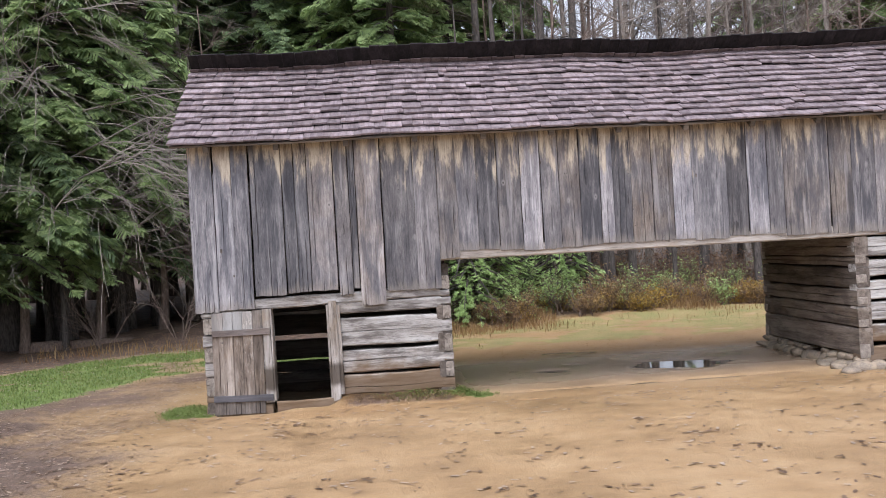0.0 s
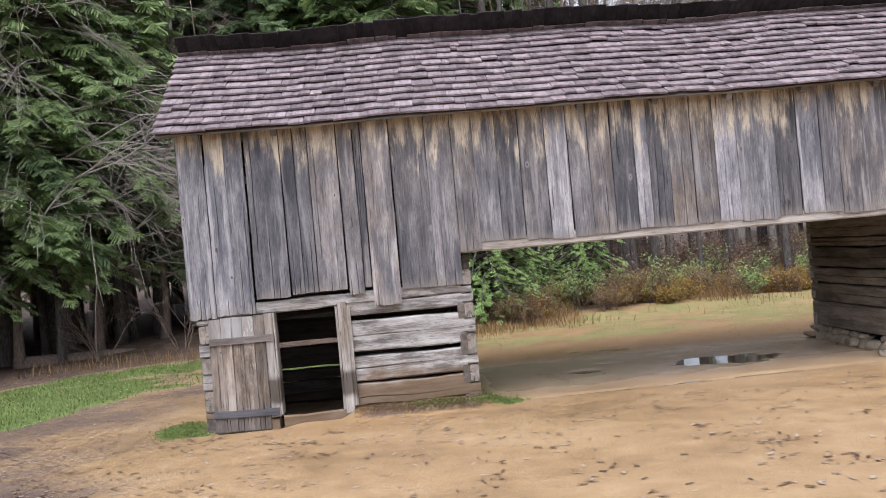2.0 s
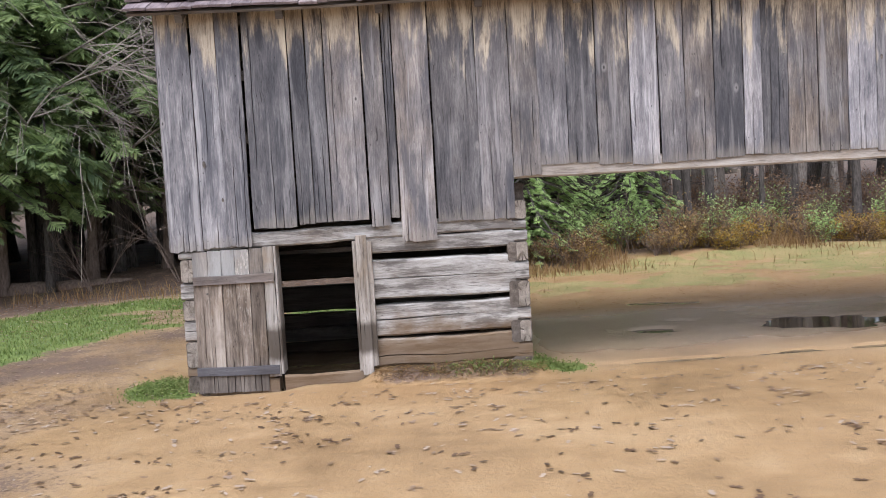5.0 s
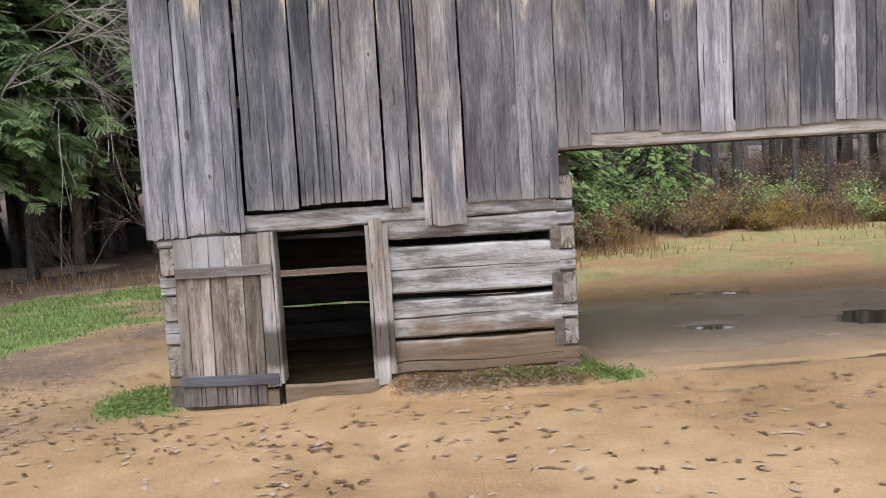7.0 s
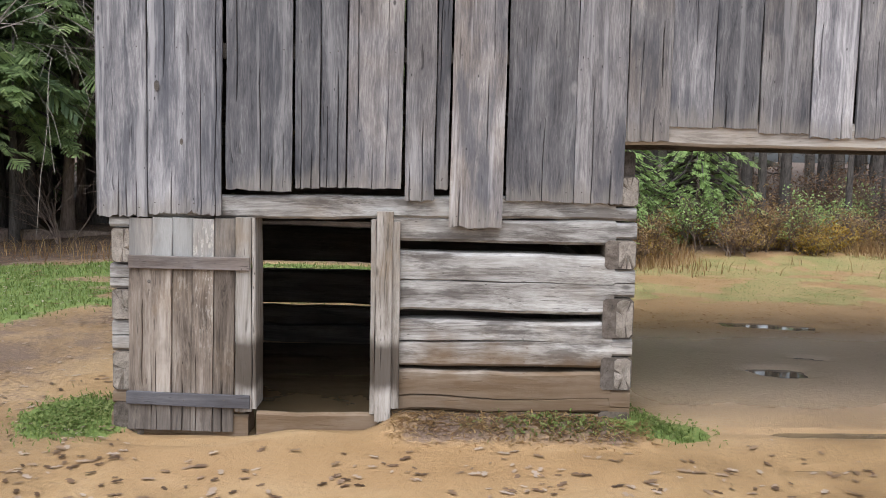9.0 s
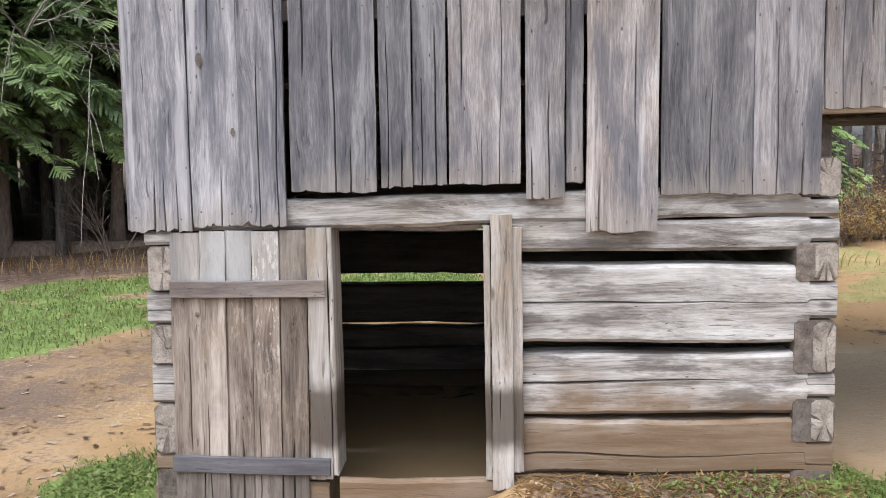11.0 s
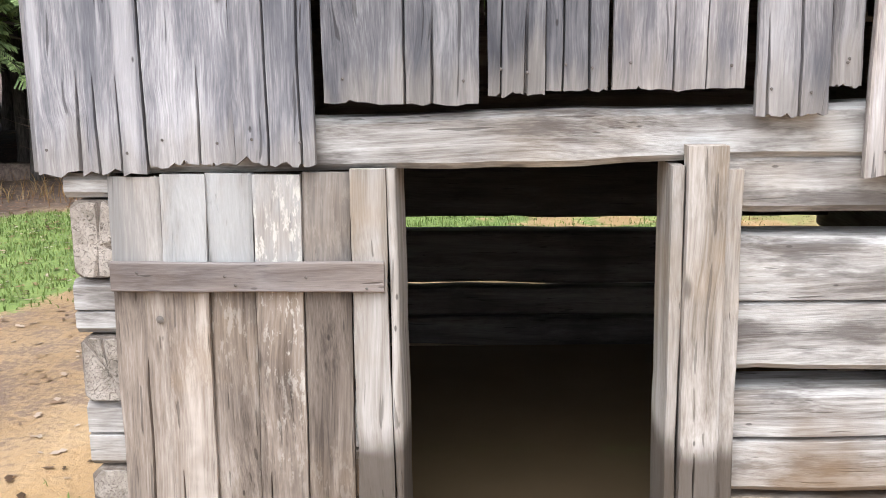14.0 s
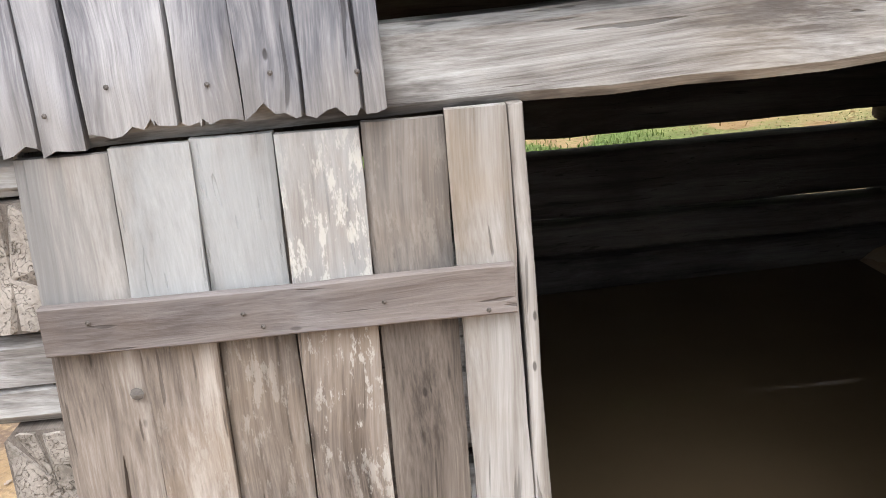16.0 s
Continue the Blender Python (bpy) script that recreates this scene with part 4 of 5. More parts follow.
# ---- roof ----
EAVE_Y, EAVE_Z, RIDGE_Y, RIDGE_Z = 12.94, 3.475, 14.86, 4.80
ROOF_X0, ROOF_X1 = -2.36, 11.0
SLOPE = math.atan2(RIDGE_Z - EAVE_Z, RIDGE_Y - EAVE_Y)
RUN = math.hypot(RIDGE_Z - EAVE_Z, RIDGE_Y - EAVE_Y)


def sag(x):
    """The roof has settled unevenly along its length."""
    return 0.022 * math.sin(x * 0.9 + 0.4) + 0.012 * math.sin(x * 2.3) + 0.10 * max(0.0, (1.0 - x) / 3.4) ** 2 * 0.5 - 0.012 * max(0.0, x - 3.0)


def on_roof(x, s, up, flip=False):
    """A point s along the slope from the eave and up above the deck."""
    y = EAVE_Y + s * math.cos(SLOPE) - up * math.sin(SLOPE)
    z = EAVE_Z + s * math.sin(SLOPE) + up * math.cos(SLOPE) + sag(x) * (0.4 + 0.6 * s / RUN)
    return Vector((x, 2 * RIDGE_Y - y if flip else y, z))


def deck_geo(flip):
    xs = np.linspace(ROOF_X0 + 0.03, ROOF_X1 - 0.03, 40)
    rings = []
    for x in xs:
        rings.append([on_roof(x, 0.02, -0.004, flip), on_roof(x, RUN - 0.005, -0.004, flip), on_roof(x, RUN - 0.005, -0.03, flip), on_roof(x, 0.02, -0.03, flip)])
    return rings_geo(rings)


# deck and rafters get the same tone, under-roof shade in the colour
roof = part("roof", deck_geo(False), SHADE_DARK_LOG, barn, "shingle roof of grey-brown split boards")
part("back_roof", deck_geo(True), SHADE_DARK_LOG, barn)
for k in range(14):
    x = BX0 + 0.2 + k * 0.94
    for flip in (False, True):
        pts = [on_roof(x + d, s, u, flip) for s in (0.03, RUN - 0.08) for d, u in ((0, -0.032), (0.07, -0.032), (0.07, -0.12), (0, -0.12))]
        part("rafter", (pts, [(0, 1, 2, 3), (7, 6, 5, 4), (0, 4, 5, 1), (1, 5, 6, 2), (2, 6, 7, 3), (3, 7, 4, 0)]), SHADE_DARK_LOG, roof)


def shingle_geo(w, length, thick, seed):
    """One split shingle: local y runs up the slope from its thick lower edge."""
    rng = random.Random(seed)
    c = 0.004
    low = [rng.uniform(-0.009, 0.009) for _ in range(3)]
    xs = (-w / 2, rng.uniform(-0.02, 0.02), w / 2)
    bow = rng.uniform(0.0, 0.006)
    verts, faces = [], []
    for i, x in enumerate(xs):
        h = thick + (bow if i == 1 else 0)
        verts += [(x, low[i], 0), (x, low[i], h - c), (x, low[i] + c, h), (x, length, 0.007), (x, length, 0)]
    for i in range(2):
        a, b = 5 * i, 5 * i + 5
        for j in range(5):
            k = (j + 1) % 5
            faces.append((a + j, a + k, b + k, b + j)[::-1])
    faces += [(0, 1, 2, 3, 4)[::-1], (10, 11, 12, 13, 14)]
    return verts, faces


COURSES = 12
STEP = (RUN - 0.03) / COURSES
WIDTHS = (0.09, 0.12, 0.15, 0.18, 0.22, 0.27)
SHINGLES = [mesh_of("shingle", *shingle_geo(w - 0.004, STEP * 1.75, 0.024, 900 + i * 7 + j), SHINGLE) for i, w in enumerate(WIDTHS) for j in range(3)]


def roof_pose(x, s, up, spin, flip):
    p = on_roof(x, s, up, flip)
    ahead = on_roof(x, s + 0.4, up - 0.064, flip)
    along = (on_roof(x + 0.2, s, up, flip) - on_roof(x - 0.2, s, up, flip)).normalized() * (-1 if flip else 1)
    y = (ahead - p).normalized()
    z = along.cross(y).normalized()
    return Matrix.Translation(p) @ Matrix((along, z.cross(along), z)).transposed().to_4x4() @ pose(0, 0, 0, 0, 0, spin)


def build_shingles():
    rng = random.Random(77)
    rest, singles = [], []
    for flip in (False, True):
        for c in range(COURSES):
            x = ROOF_X0 + rng.uniform(-0.01, 0.01)
            wave, lift = rng.uniform(0, 6), rng.uniform(-0.008, 0.008)
            while x < ROOF_X1 - 0.06:
                i = rng.choices(range(len(WIDTHS)), (1, 2, 3, 4, 4, 3))[0]
                j = rng.randrange(3)
                w = WIDTHS[i]
                s = c * STEP + 0.010 * math.sin(x * 1.6 + wave) + rng.uniform(-0.018, 0.018) + (rng.uniform(-0.06, 0.05) if rng.random() < 0.07 else 0) + lift
                m = roof_pose(x + w / 2, max(s, -0.02), 0.031 + rng.uniform(0, 0.009), rng.uniform(-1.6, 1.6), flip)
                if not flip and x < 1.75:
                    singles.append((SHINGLES[3 * i + j], m))
                else:
                    me = SHINGLES[3 * i + j]
                    rest.append(([m @ v.co for v in me.vertices], [tuple(p.vertices) for p in me.polygons]))
                x += w
    part("shingle_work", merged(rest), SHINGLE_STUFF, roof, "weathered grey-brown wooden shingles")["kind"] = "stuff"
    return singles


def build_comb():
    """The back slope's top course runs past the ridge and leans out over the front: the shade of its underside is
    painted nearly black.
    """
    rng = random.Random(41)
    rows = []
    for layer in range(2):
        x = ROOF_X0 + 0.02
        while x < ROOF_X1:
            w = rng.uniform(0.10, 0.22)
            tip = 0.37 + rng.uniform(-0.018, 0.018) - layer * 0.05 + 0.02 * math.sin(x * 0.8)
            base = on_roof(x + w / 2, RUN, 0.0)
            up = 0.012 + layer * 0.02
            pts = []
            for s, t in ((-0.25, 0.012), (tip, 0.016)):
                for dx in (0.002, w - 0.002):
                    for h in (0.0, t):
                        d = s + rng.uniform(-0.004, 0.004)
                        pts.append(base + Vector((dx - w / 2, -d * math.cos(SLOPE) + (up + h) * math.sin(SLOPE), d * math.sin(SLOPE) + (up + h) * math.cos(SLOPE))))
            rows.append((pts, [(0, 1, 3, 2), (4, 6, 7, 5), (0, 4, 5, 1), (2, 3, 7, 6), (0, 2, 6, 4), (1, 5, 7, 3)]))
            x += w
    part("ridge_comb", merged(rows), COMB, roof, "ridge shingles leaning over the roof, underside shade painted black")["kind"] = "stuff"


LOOSE_SHINGLES = build_shingles()
build_comb()

# ---- door of the crib ----
door = part("door", box_geo(-0.028, 0.648, 0.026, 0.032, -0.10, 1.10), SHADE_TONED_LOG, barn, "open board door leaning against the logs", pose(-1.928, Y0 - 0.032, 0, 0, 0.8, 0))
PLANKS = [-0.035, 0.117, 0.245, 0.378, 0.516, 0.652]
for k in range(5):
    a, b = PLANKS[k], PLANKS[k + 1]
    mid = (a + b) / 2
    top = (1.228, 1.236, 1.240, 1.238, 1.244)[k]
    plank = part("plank", board_geo(a - mid + 0.0015, b - mid - 0.0015, a - mid + 0.0015, b - mid - 0.0015, -0.16 - 0.5, top - 0.5, 0.024, 800 + k, 0.004, None, 1), DOOR, door, "", pose(mid, 0, 0.5))
    plank.color = ((0.5, 0.9, 0.95, 0.8, 0.25)[k], (0.1, 0.2, 0.25, 0.8, 0.1)[k], 0, 1)
part("batten", log_geo(0.775, 0.905, 0.990, 0.022, 811, rough=0.0025, step=0.08, chamfer=0.003), BATTEN, door, "brown nailed cross batten", pose(-0.018, -0.028, 0, 0, -0.6, 0))
part("batten", log_geo(0.80, 0.012, 0.098, 0.026, 812, rough=0.0025, step=0.08, chamfer=0.003), DARK_BATTEN, door, "dark cross batten near the foot", pose(-0.037, -0.030, 0, 0, 0.5, 0))


def nail_geo(r):
    pts = [(r * math.cos(a * math.pi / 4), 0, r * math.sin(a * math.pi / 4)) for a in range(8)] + [(0, -0.35 * r, 0)]
    return pts, [((a + 1) % 8, a, 8) for a in range(8)]


NAIL = mesh_of("nail", *nail_geo(0.0045), IRON)
for x, z in ((0.05, 0.962), (0.30, 0.955), (0.33, 0.930), (0.53, 0.955), (0.70, 0.925), (0.07, 0.06), (0.34, 0.05), (0.60, 0.06)):
    part_data("nail", NAIL, door, "", pose(x, -0.033, z))
for x, y, z in NAILS:
    part_data("nail", NAIL, siding, "", pose(x, y - 0.005, z))
for x, z, r in ((-1.755, 2.07, 0.018), (-1.60, 1.72, 0.011), (4.86, 2.75, 0.014), (2.68, 3.05, 0.016), (-0.05, 2.4, 0.010)):
    knot = nail_geo(r)
    part("knot_hole", ([(px, py, pz * 1.9) for px, py, pz in knot[0]], knot[1]), SHADE_DARK_LOG, siding, "dark knot hole", pose(x, Y0 - 0.050, z))
part("knot_hole", nail_geo(0.012), SHADE_DARK_LOG, door, "dark knot hole", pose(0.10, -0.006, 0.82))

jamb = part("door_jamb", board_geo(-0.068, 0.030, -0.073, 0.036, -0.66, 0.615, 0.03, 821, 0.006), JAMB, barn, "grey-brown jamb plank with a dark rubbed stain", pose(-1.19, Y0 - 0.036, 0.63))
part("jamb_edge", board_geo(-0.012, 0.014, -0.008, 0.020, -0.64, 0.615, 0.24, 822, 0.004), JAMB, barn, "thick edge plank of the doorway", pose(-1.145, Y0 - 0.032, 0.63))
part("door_post", board_geo(-0.052, 0.052, -0.048, 0.056, -0.70, 0.665, 0.07, 823, 0.012, None, 1), JAMB, barn, "split pale door post", pose(-0.298, Y0 - 0.098, 0.64))
part("post_edge", board_geo(-0.03, 0.03, -0.03, 0.034, -0.60, 0.62, 0.05, 824, 0.01), JAMB, barn, "weathered side plank of the door post", pose(-0.228, Y0 - 0.065, 0.62))
part("post_jamb", board_geo(-0.016, 0.016, -0.016, 0.016, -0.66, 0.61, 0.24, 825, 0.004), JAMB, barn, "inner jamb plank of the doorway", pose(-0.368, Y0 - 0.055, 0.64))
part("door_sill", log_geo(0.80, -0.26, -0.022, 0.055, 826, rough=0.006), LOG, barn, "mud-stained log sill of the doorway", pose(-1.12, Y0 - 0.045, 0))

# ---- foundation stones of the far crib ----
def stone_geo(a, b, c, seed):
    bm = bmesh.new()
    bmesh.ops.create_icosphere(bm, subdivisions=2, radius=1)
    for v in bm.verts:
        p = v.co
        k = 1 + 0.38 * noise.noise(p * 1.1 + Vector((seed, 0, 0))) + 0.08 * noise.noise(p * 3 + Vector((0, seed, 0)))
        flat = [max(-0.8, min(0.8, q)) for q in p]
        v.co = Vector((flat[0] * a, flat[1] * b, flat[2] * c)) * k
    bm.verts.index_update()
    geo = [v.co.copy() for v in bm.verts], [[v.index for v in f.verts] for f in bm.faces]
    bm.free()
    return geo


STONES = [mesh_of("foundation_stone", *stone_geo(0.21, 0.15, 0.055 + 0.012 * k, k * 3.7), STONE, True) for k in range(5)]


def lay_stones():
    rng = random.Random(8)
    spots = []
    y = Y0 - 0.02
    while y < Y1 + 0.1:
        spots.append((C2 + 0.02 + rng.uniform(-0.05, 0.05), y, -0.085, rng.uniform(0.85, 1.2)))
        if rng.random() < 0.75:
            spots.append((C2 + 0.08, y + 0.1, 0.015, rng.uniform(0.65, 0.85)))
        if y < 14.0:
            spots.append((C2 - 0.12 + rng.uniform(-0.12, 0.02), y + rng.uniform(-0.25, 0.05), -0.105, rng.uniform(0.6, 0.95)))
        y += rng.uniform(0.22, 0.32)
    for k in range(9):
        spots.append((C2 + 0.25 + k * 0.38, Y0 + 0.03 + rng.uniform(-0.06, 0.06), -0.085, rng.uniform(0.9, 1.2)))
    for x, y, z, s in spots:
        ob = new("foundation_stone", rng.choice(STONES))
        ob.matrix_basis = barn.matrix_basis @ pose(x, y, z, rng.uniform(-8, 8), rng.uniform(-8, 8), rng.uniform(0, 360)) @ Matrix.Diagonal((s, s, s, 1))
        tagged(ob, "rounded tan field stone under the far crib", "stone", "foundation stones")


lay_stones()


# ---- plants ----
def tube_geo(pts, radii, sides):
    rings = []
    for i, p in enumerate(pts):
        d = (pts[min(i + 1, len(pts) - 1)] - pts[max(i - 1, 0)]).normalized()
        side = d.cross(Vector((0.31, 0.87, 0.38))).normalized()
        other = d.cross(side)
        rings.append([p + (side * math.cos(2 * math.pi * k / sides) + other * math.sin(2 * math.pi * k / sides)) * radii[i] for k in range(sides)])
    return rings_geo(rings)


def trunk_geo(height, r, seed, lean=0.0, sides=9):
    pts, radii = [], []
    n = 14
    for i in range(n + 1):
        s = i / n
        z = height * s - 0.25
        pts.append(Vector((lean * s * height + 0.12 * noise.noise((s * 3, seed, 0)), 0.12 * noise.noise((s * 3, seed, 7)), z)))
        radii.append(r * (1 - 0.93 * s) * (1.0 + 0.55 * math.exp(-max(z, 0) * 3.5)) + 0.01)
    return tube_geo(pts, radii, sides), pts, radii


def frond_template(seed, leaflets=7):
    """A flat feathered spray of needles, one unit long along x."""
    rng = random.Random(seed)
    verts, faces = [], []
    for i in range(leaflets):
        s = 0.08 + 0.9 * i / leaflets
        for side in (-1, 1):
            ln = (0.50 * (1 - s) + 0.16) * rng.uniform(0.75, 1.15)
            w = 0.115 * rng.uniform(0.7, 1.2)
            dx, dy = 0.62 * ln, side * 0.78 * ln
            droop = -0.10 * s - rng.uniform(0, 0.10)
            k = len(verts)
            verts += [(s - w * 0.5, 0, droop * 0.6), (s + w * 0.6, 0, droop * 0.6), (s + dx + w * 0.25, dy, droop - 0.10), (s + dx - w * 0.45, dy * 0.96, droop - 0.07)]
            faces.append((k, k + 1, k + 2, k + 3))
    k = len(verts)
    verts += [(0.75, -0.04, -0.06), (1.12, -0.015, -0.16), (1.12, 0.015, -0.16), (0.75, 0.04, -0.06)]
    faces.append((k, k + 1, k + 2, k + 3))
    return np.array(verts), np.array(faces)


FRONDS = [frond_template(s) for s in (1, 2, 3)]


def fronds_mesh(name, spots, material):
    """Many sprays in one mesh: spots hold (place, heading, pitch, roll, size)."""
    all_v, all_f, k = [], [], 0
    for i, (p, heading, pitch, roll, size) in enumerate(spots):
        v, f = FRONDS[i % 3]
        m = np.array((Euler((roll, pitch, heading), "XYZ").to_matrix()))
        all_v.append((v * size) @ m.T + np.array(p))
        all_f.append(f + k)
        k += len(v)
    v, f = np.concatenate(all_v), np.concatenate(all_f)
    me = bpy.data.meshes.new(name)
    me.vertices.add(len(v))
    me.vertices.foreach_set("co", v.ravel())
    me.loops.add(f.size)
    me.loops.foreach_set("vertex_index", f.ravel())
    me.polygons.add(len(f))
    me.polygons.foreach_set("loop_start", np.arange(len(f)) * 4)
    me.update(calc_edges=True)
    me.materials.append(material)
    return me


def conifer(name, label, seed, height, r, first, reach, material, limbs, size, group, sparse=1.0):
    """A conifer: tapered trunk, drooping limbs, and a crown of needle sprays along them with gaps between."""
    rng = random.Random(seed)
    tree = thing(name, label, "tree", group)
    geo, pts, radii = trunk_geo(height, r, seed)
    part("trunk", geo, BARK, tree, "dark furrowed trunk", smooth=True)
    limb_geos, spots = [], []
    for i in range(limbs):
        s = (i + rng.random()) / limbs
        z = first + (height - first) * s
        heading = i * 2.4 + rng.uniform(-0.5, 0.5)
        ln = reach * (1 - s) ** 0.75 * rng.uniform(0.55, 1.1) + 0.35
        q = z / height * 14
        a = min(int(max(q, 0)), 13)
        base = Vector((pts[a].x, pts[a].y, z))
        limb, steps = [], 6
        rise = rng.uniform(-0.05, 0.30)
        for j in range(steps + 1):
            u = j / steps
            limb.append(base + Vector((math.cos(heading) * ln * u, math.sin(heading) * ln * u, ln * (rise * u - 0.50 * u * u) + 0.05 * rng.uniform(-1, 1))))
        limb_geos.append(tube_geo(limb, [0.03 * (1 - 0.85 * j / steps) * (0.5 + ln / reach) for j in range(steps + 1)], 4))
        if rng.random() > sparse:
            continue
        count = int(5 + ln * 11)
        for j in range(count):
            u = 0.18 + 0.82 * (j + rng.random()) / count
            k = min(int(u * steps), steps - 1)
            p = limb[k].lerp(limb[k + 1], u * steps - k)
            off = rng.choice((-1, 1)) * rng.uniform(0.35, 1.2)
            spots.append((p + Vector((0, 0, rng.uniform(-0.08, 0.05))), heading + off * (1 - 0.5 * u), rng.uniform(0.05, 0.55), rng.uniform(-0.5, 0.5), size * rng.uniform(0.55, 1.25)))
    part("limb_work", merged(limb_geos), BARK, tree, "thin drooping limbs")["kind"] = "stuff"
    part_data("crown", fronds_mesh("crown", spots, material), tree, "green drooping needle sprays")
    return tree


def bare_geo(seed, starts, depth, sides=4, spread=0.55, sagging=0.0, twist=0.25, thin=0.62, kids=(3, 5)):
    """Leafless branches, each splitting several times; starts hold (place, way, length, radius)."""
    rng = random.Random(seed)
    geos, tips = [], []

    def grow(p, way, ln, r, level):
        steps = 5 if level < depth - 1 else 3
        pts, d = [p], way.normalized()
        for _ in range(steps):
            d = (d + Vector((rng.uniform(-1, 1), rng.uniform(-1, 1), rng.uniform(-1, 1) - sagging)) * twist * 0.5).normalized()
            pts.append(pts[-1] + d * (ln / steps))
        geos.append(tube_geo(pts, [max(0.0045, r * (1 - 0.7 * i / steps)) for i in range(steps + 1)], sides if level == 0 else 3))
        tips.append(pts[-1])
        if level + 1 < depth:
            for _ in range(rng.randint(*kids)):
                k = rng.randint(1, steps)
                turn = Vector((rng.uniform(-1, 1), rng.uniform(-1, 1), rng.uniform(-0.6, 0.9) - sagging))
                grow(pts[k], (d * (1 - spread * 0.5) + turn * spread), ln * rng.uniform(0.45, 0.75), r * thin * rng.uniform(0.6, 0.95), level + 1)

    for p, way, ln, r in starts:
        grow(Vector(p), Vector(way), ln, r, 0)
    return merged(geos), tips


def bare_tree(name, label, seed, height, r, material, group, depth=4):
    rng = random.Random(seed)
    tree = thing(name, label, "tree", group)
    geo, pts, radii = trunk_geo(height, r, seed, rng.uniform(-0.04, 0.04), 8)
    part("trunk", geo, material, tree, "bare upright trunk", smooth=True)
    starts = []
    for i in range(15):
        k = 4 + i * 10 // 15
        a = rng.uniform(0, 6.28)
        starts.append((pts[k], (math.cos(a), math.sin(a), rng.uniform(0.2, 0.9)), height * 0.22 * (1.25 - k / 16), radii[k] * 0.5))
    part("crown", bare_geo(seed, starts, depth, 4, 0.6)[0], material, tree, "leafless forking branches")
    return tree


def leaf_quads(name, spots, material, slim=1.0):
    """Single leaves in one mesh: spots hold (place, size, heading, tilt, roll, curl)."""
    outline = np.array([(0, 0, 0), (0.35, 0.30, 0), (0.62, 0.16, 0), (0.75, 0.34, 0), (1.0, 0.0, 0), (0.75, -0.30, 0), (0.62, -0.14, 0), (0.35, -0.32, 0)])
    all_v = []
    for p, size, heading, tilt, roll, curl in spots:
        v = outline * np.array([1.0, slim, 1.0])
        v[:, 2] = curl * (np.abs(v[:, 1]) * 1.2 + 0.5 * (v[:, 0] - 0.5) ** 2)
        m = np.array(Euler((roll, tilt, heading), "XYZ").to_matrix())
        all_v.append((v * size) @ m.T + np.array(p))
    v = np.concatenate(all_v)
    n = len(spots)
    me = bpy.data.meshes.new(name)
    me.vertices.add(len(v))
    me.vertices.foreach_set("co", v.ravel())
    me.loops.add(n * 8)
    me.loops.foreach_set("vertex_index", np.arange(n * 8))
    me.polygons.add(n)
    me.polygons.foreach_set("loop_start", np.arange(n) * 8)
    me.update(calc_edges=True)
    me.materials.append(material)
    return me


def blades_mesh(name, x, y, z, height, width, bend, material, rng):
    """Grass blades: each a bent, tapering strip."""
    n = len(x)
    a = rng.uniform(0, 2 * np.pi, n)
    ca, sa = np.cos(a), np.sin(a)
    dx, dy = np.cos(a + 1.57) * width / 2, np.sin(a + 1.57) * width / 2
    v = np.zeros((n, 5, 3))
    for i, (u, wide) in enumerate(((0, 1), (0, -1), (0.55, 0.8), (0.55, -0.8), (1, 0))):
        v[:, i, 0] = x + ca * bend * u * u * height + dx * wide
        v[:, i, 1] = y + sa * bend * u * u * height + dy * wide
        v[:, i, 2] = z + height * u * (1 - 0.25 * bend * u)
    base = np.arange(n)[:, None] * 5
    quads, tris = base + np.array([0, 1, 3, 2]), base + np.array([2, 3, 4])
    me = bpy.data.meshes.new(name)
    me.vertices.add(n * 5)
    me.vertices.foreach_set("co", v.ravel())
    loops = np.concatenate([quads, tris], 1).ravel()
    me.loops.add(len(loops))
    me.loops.foreach_set("vertex_index", loops)
    me.polygons.add(2 * n)
    me.polygons.foreach_set("loop_start", (np.arange(n)[:, None] * 7 + np.array([0, 4])).ravel())
    me.update(calc_edges=True)
    me.materials.append(material)
    return me


def height_at(x, y):
    return float(ground_height(np.array([x]), np.array([y]))[0])


def plant_copies(model, spots, rng):
    """Stand copies of a model tree on the ground; the model itself takes the first place."""
    for k, (x, y, s) in enumerate(spots):
        m = pose(x, y, height_at(x, y) - 0.02, 0, 0, rng.uniform(0, 360))
        ob = model if k == 0 else copy_thing(model, m)
        ob.matrix_basis = m @ Matrix.Diagonal((s, s, s * rng.uniform(0.92, 1.1), 1))


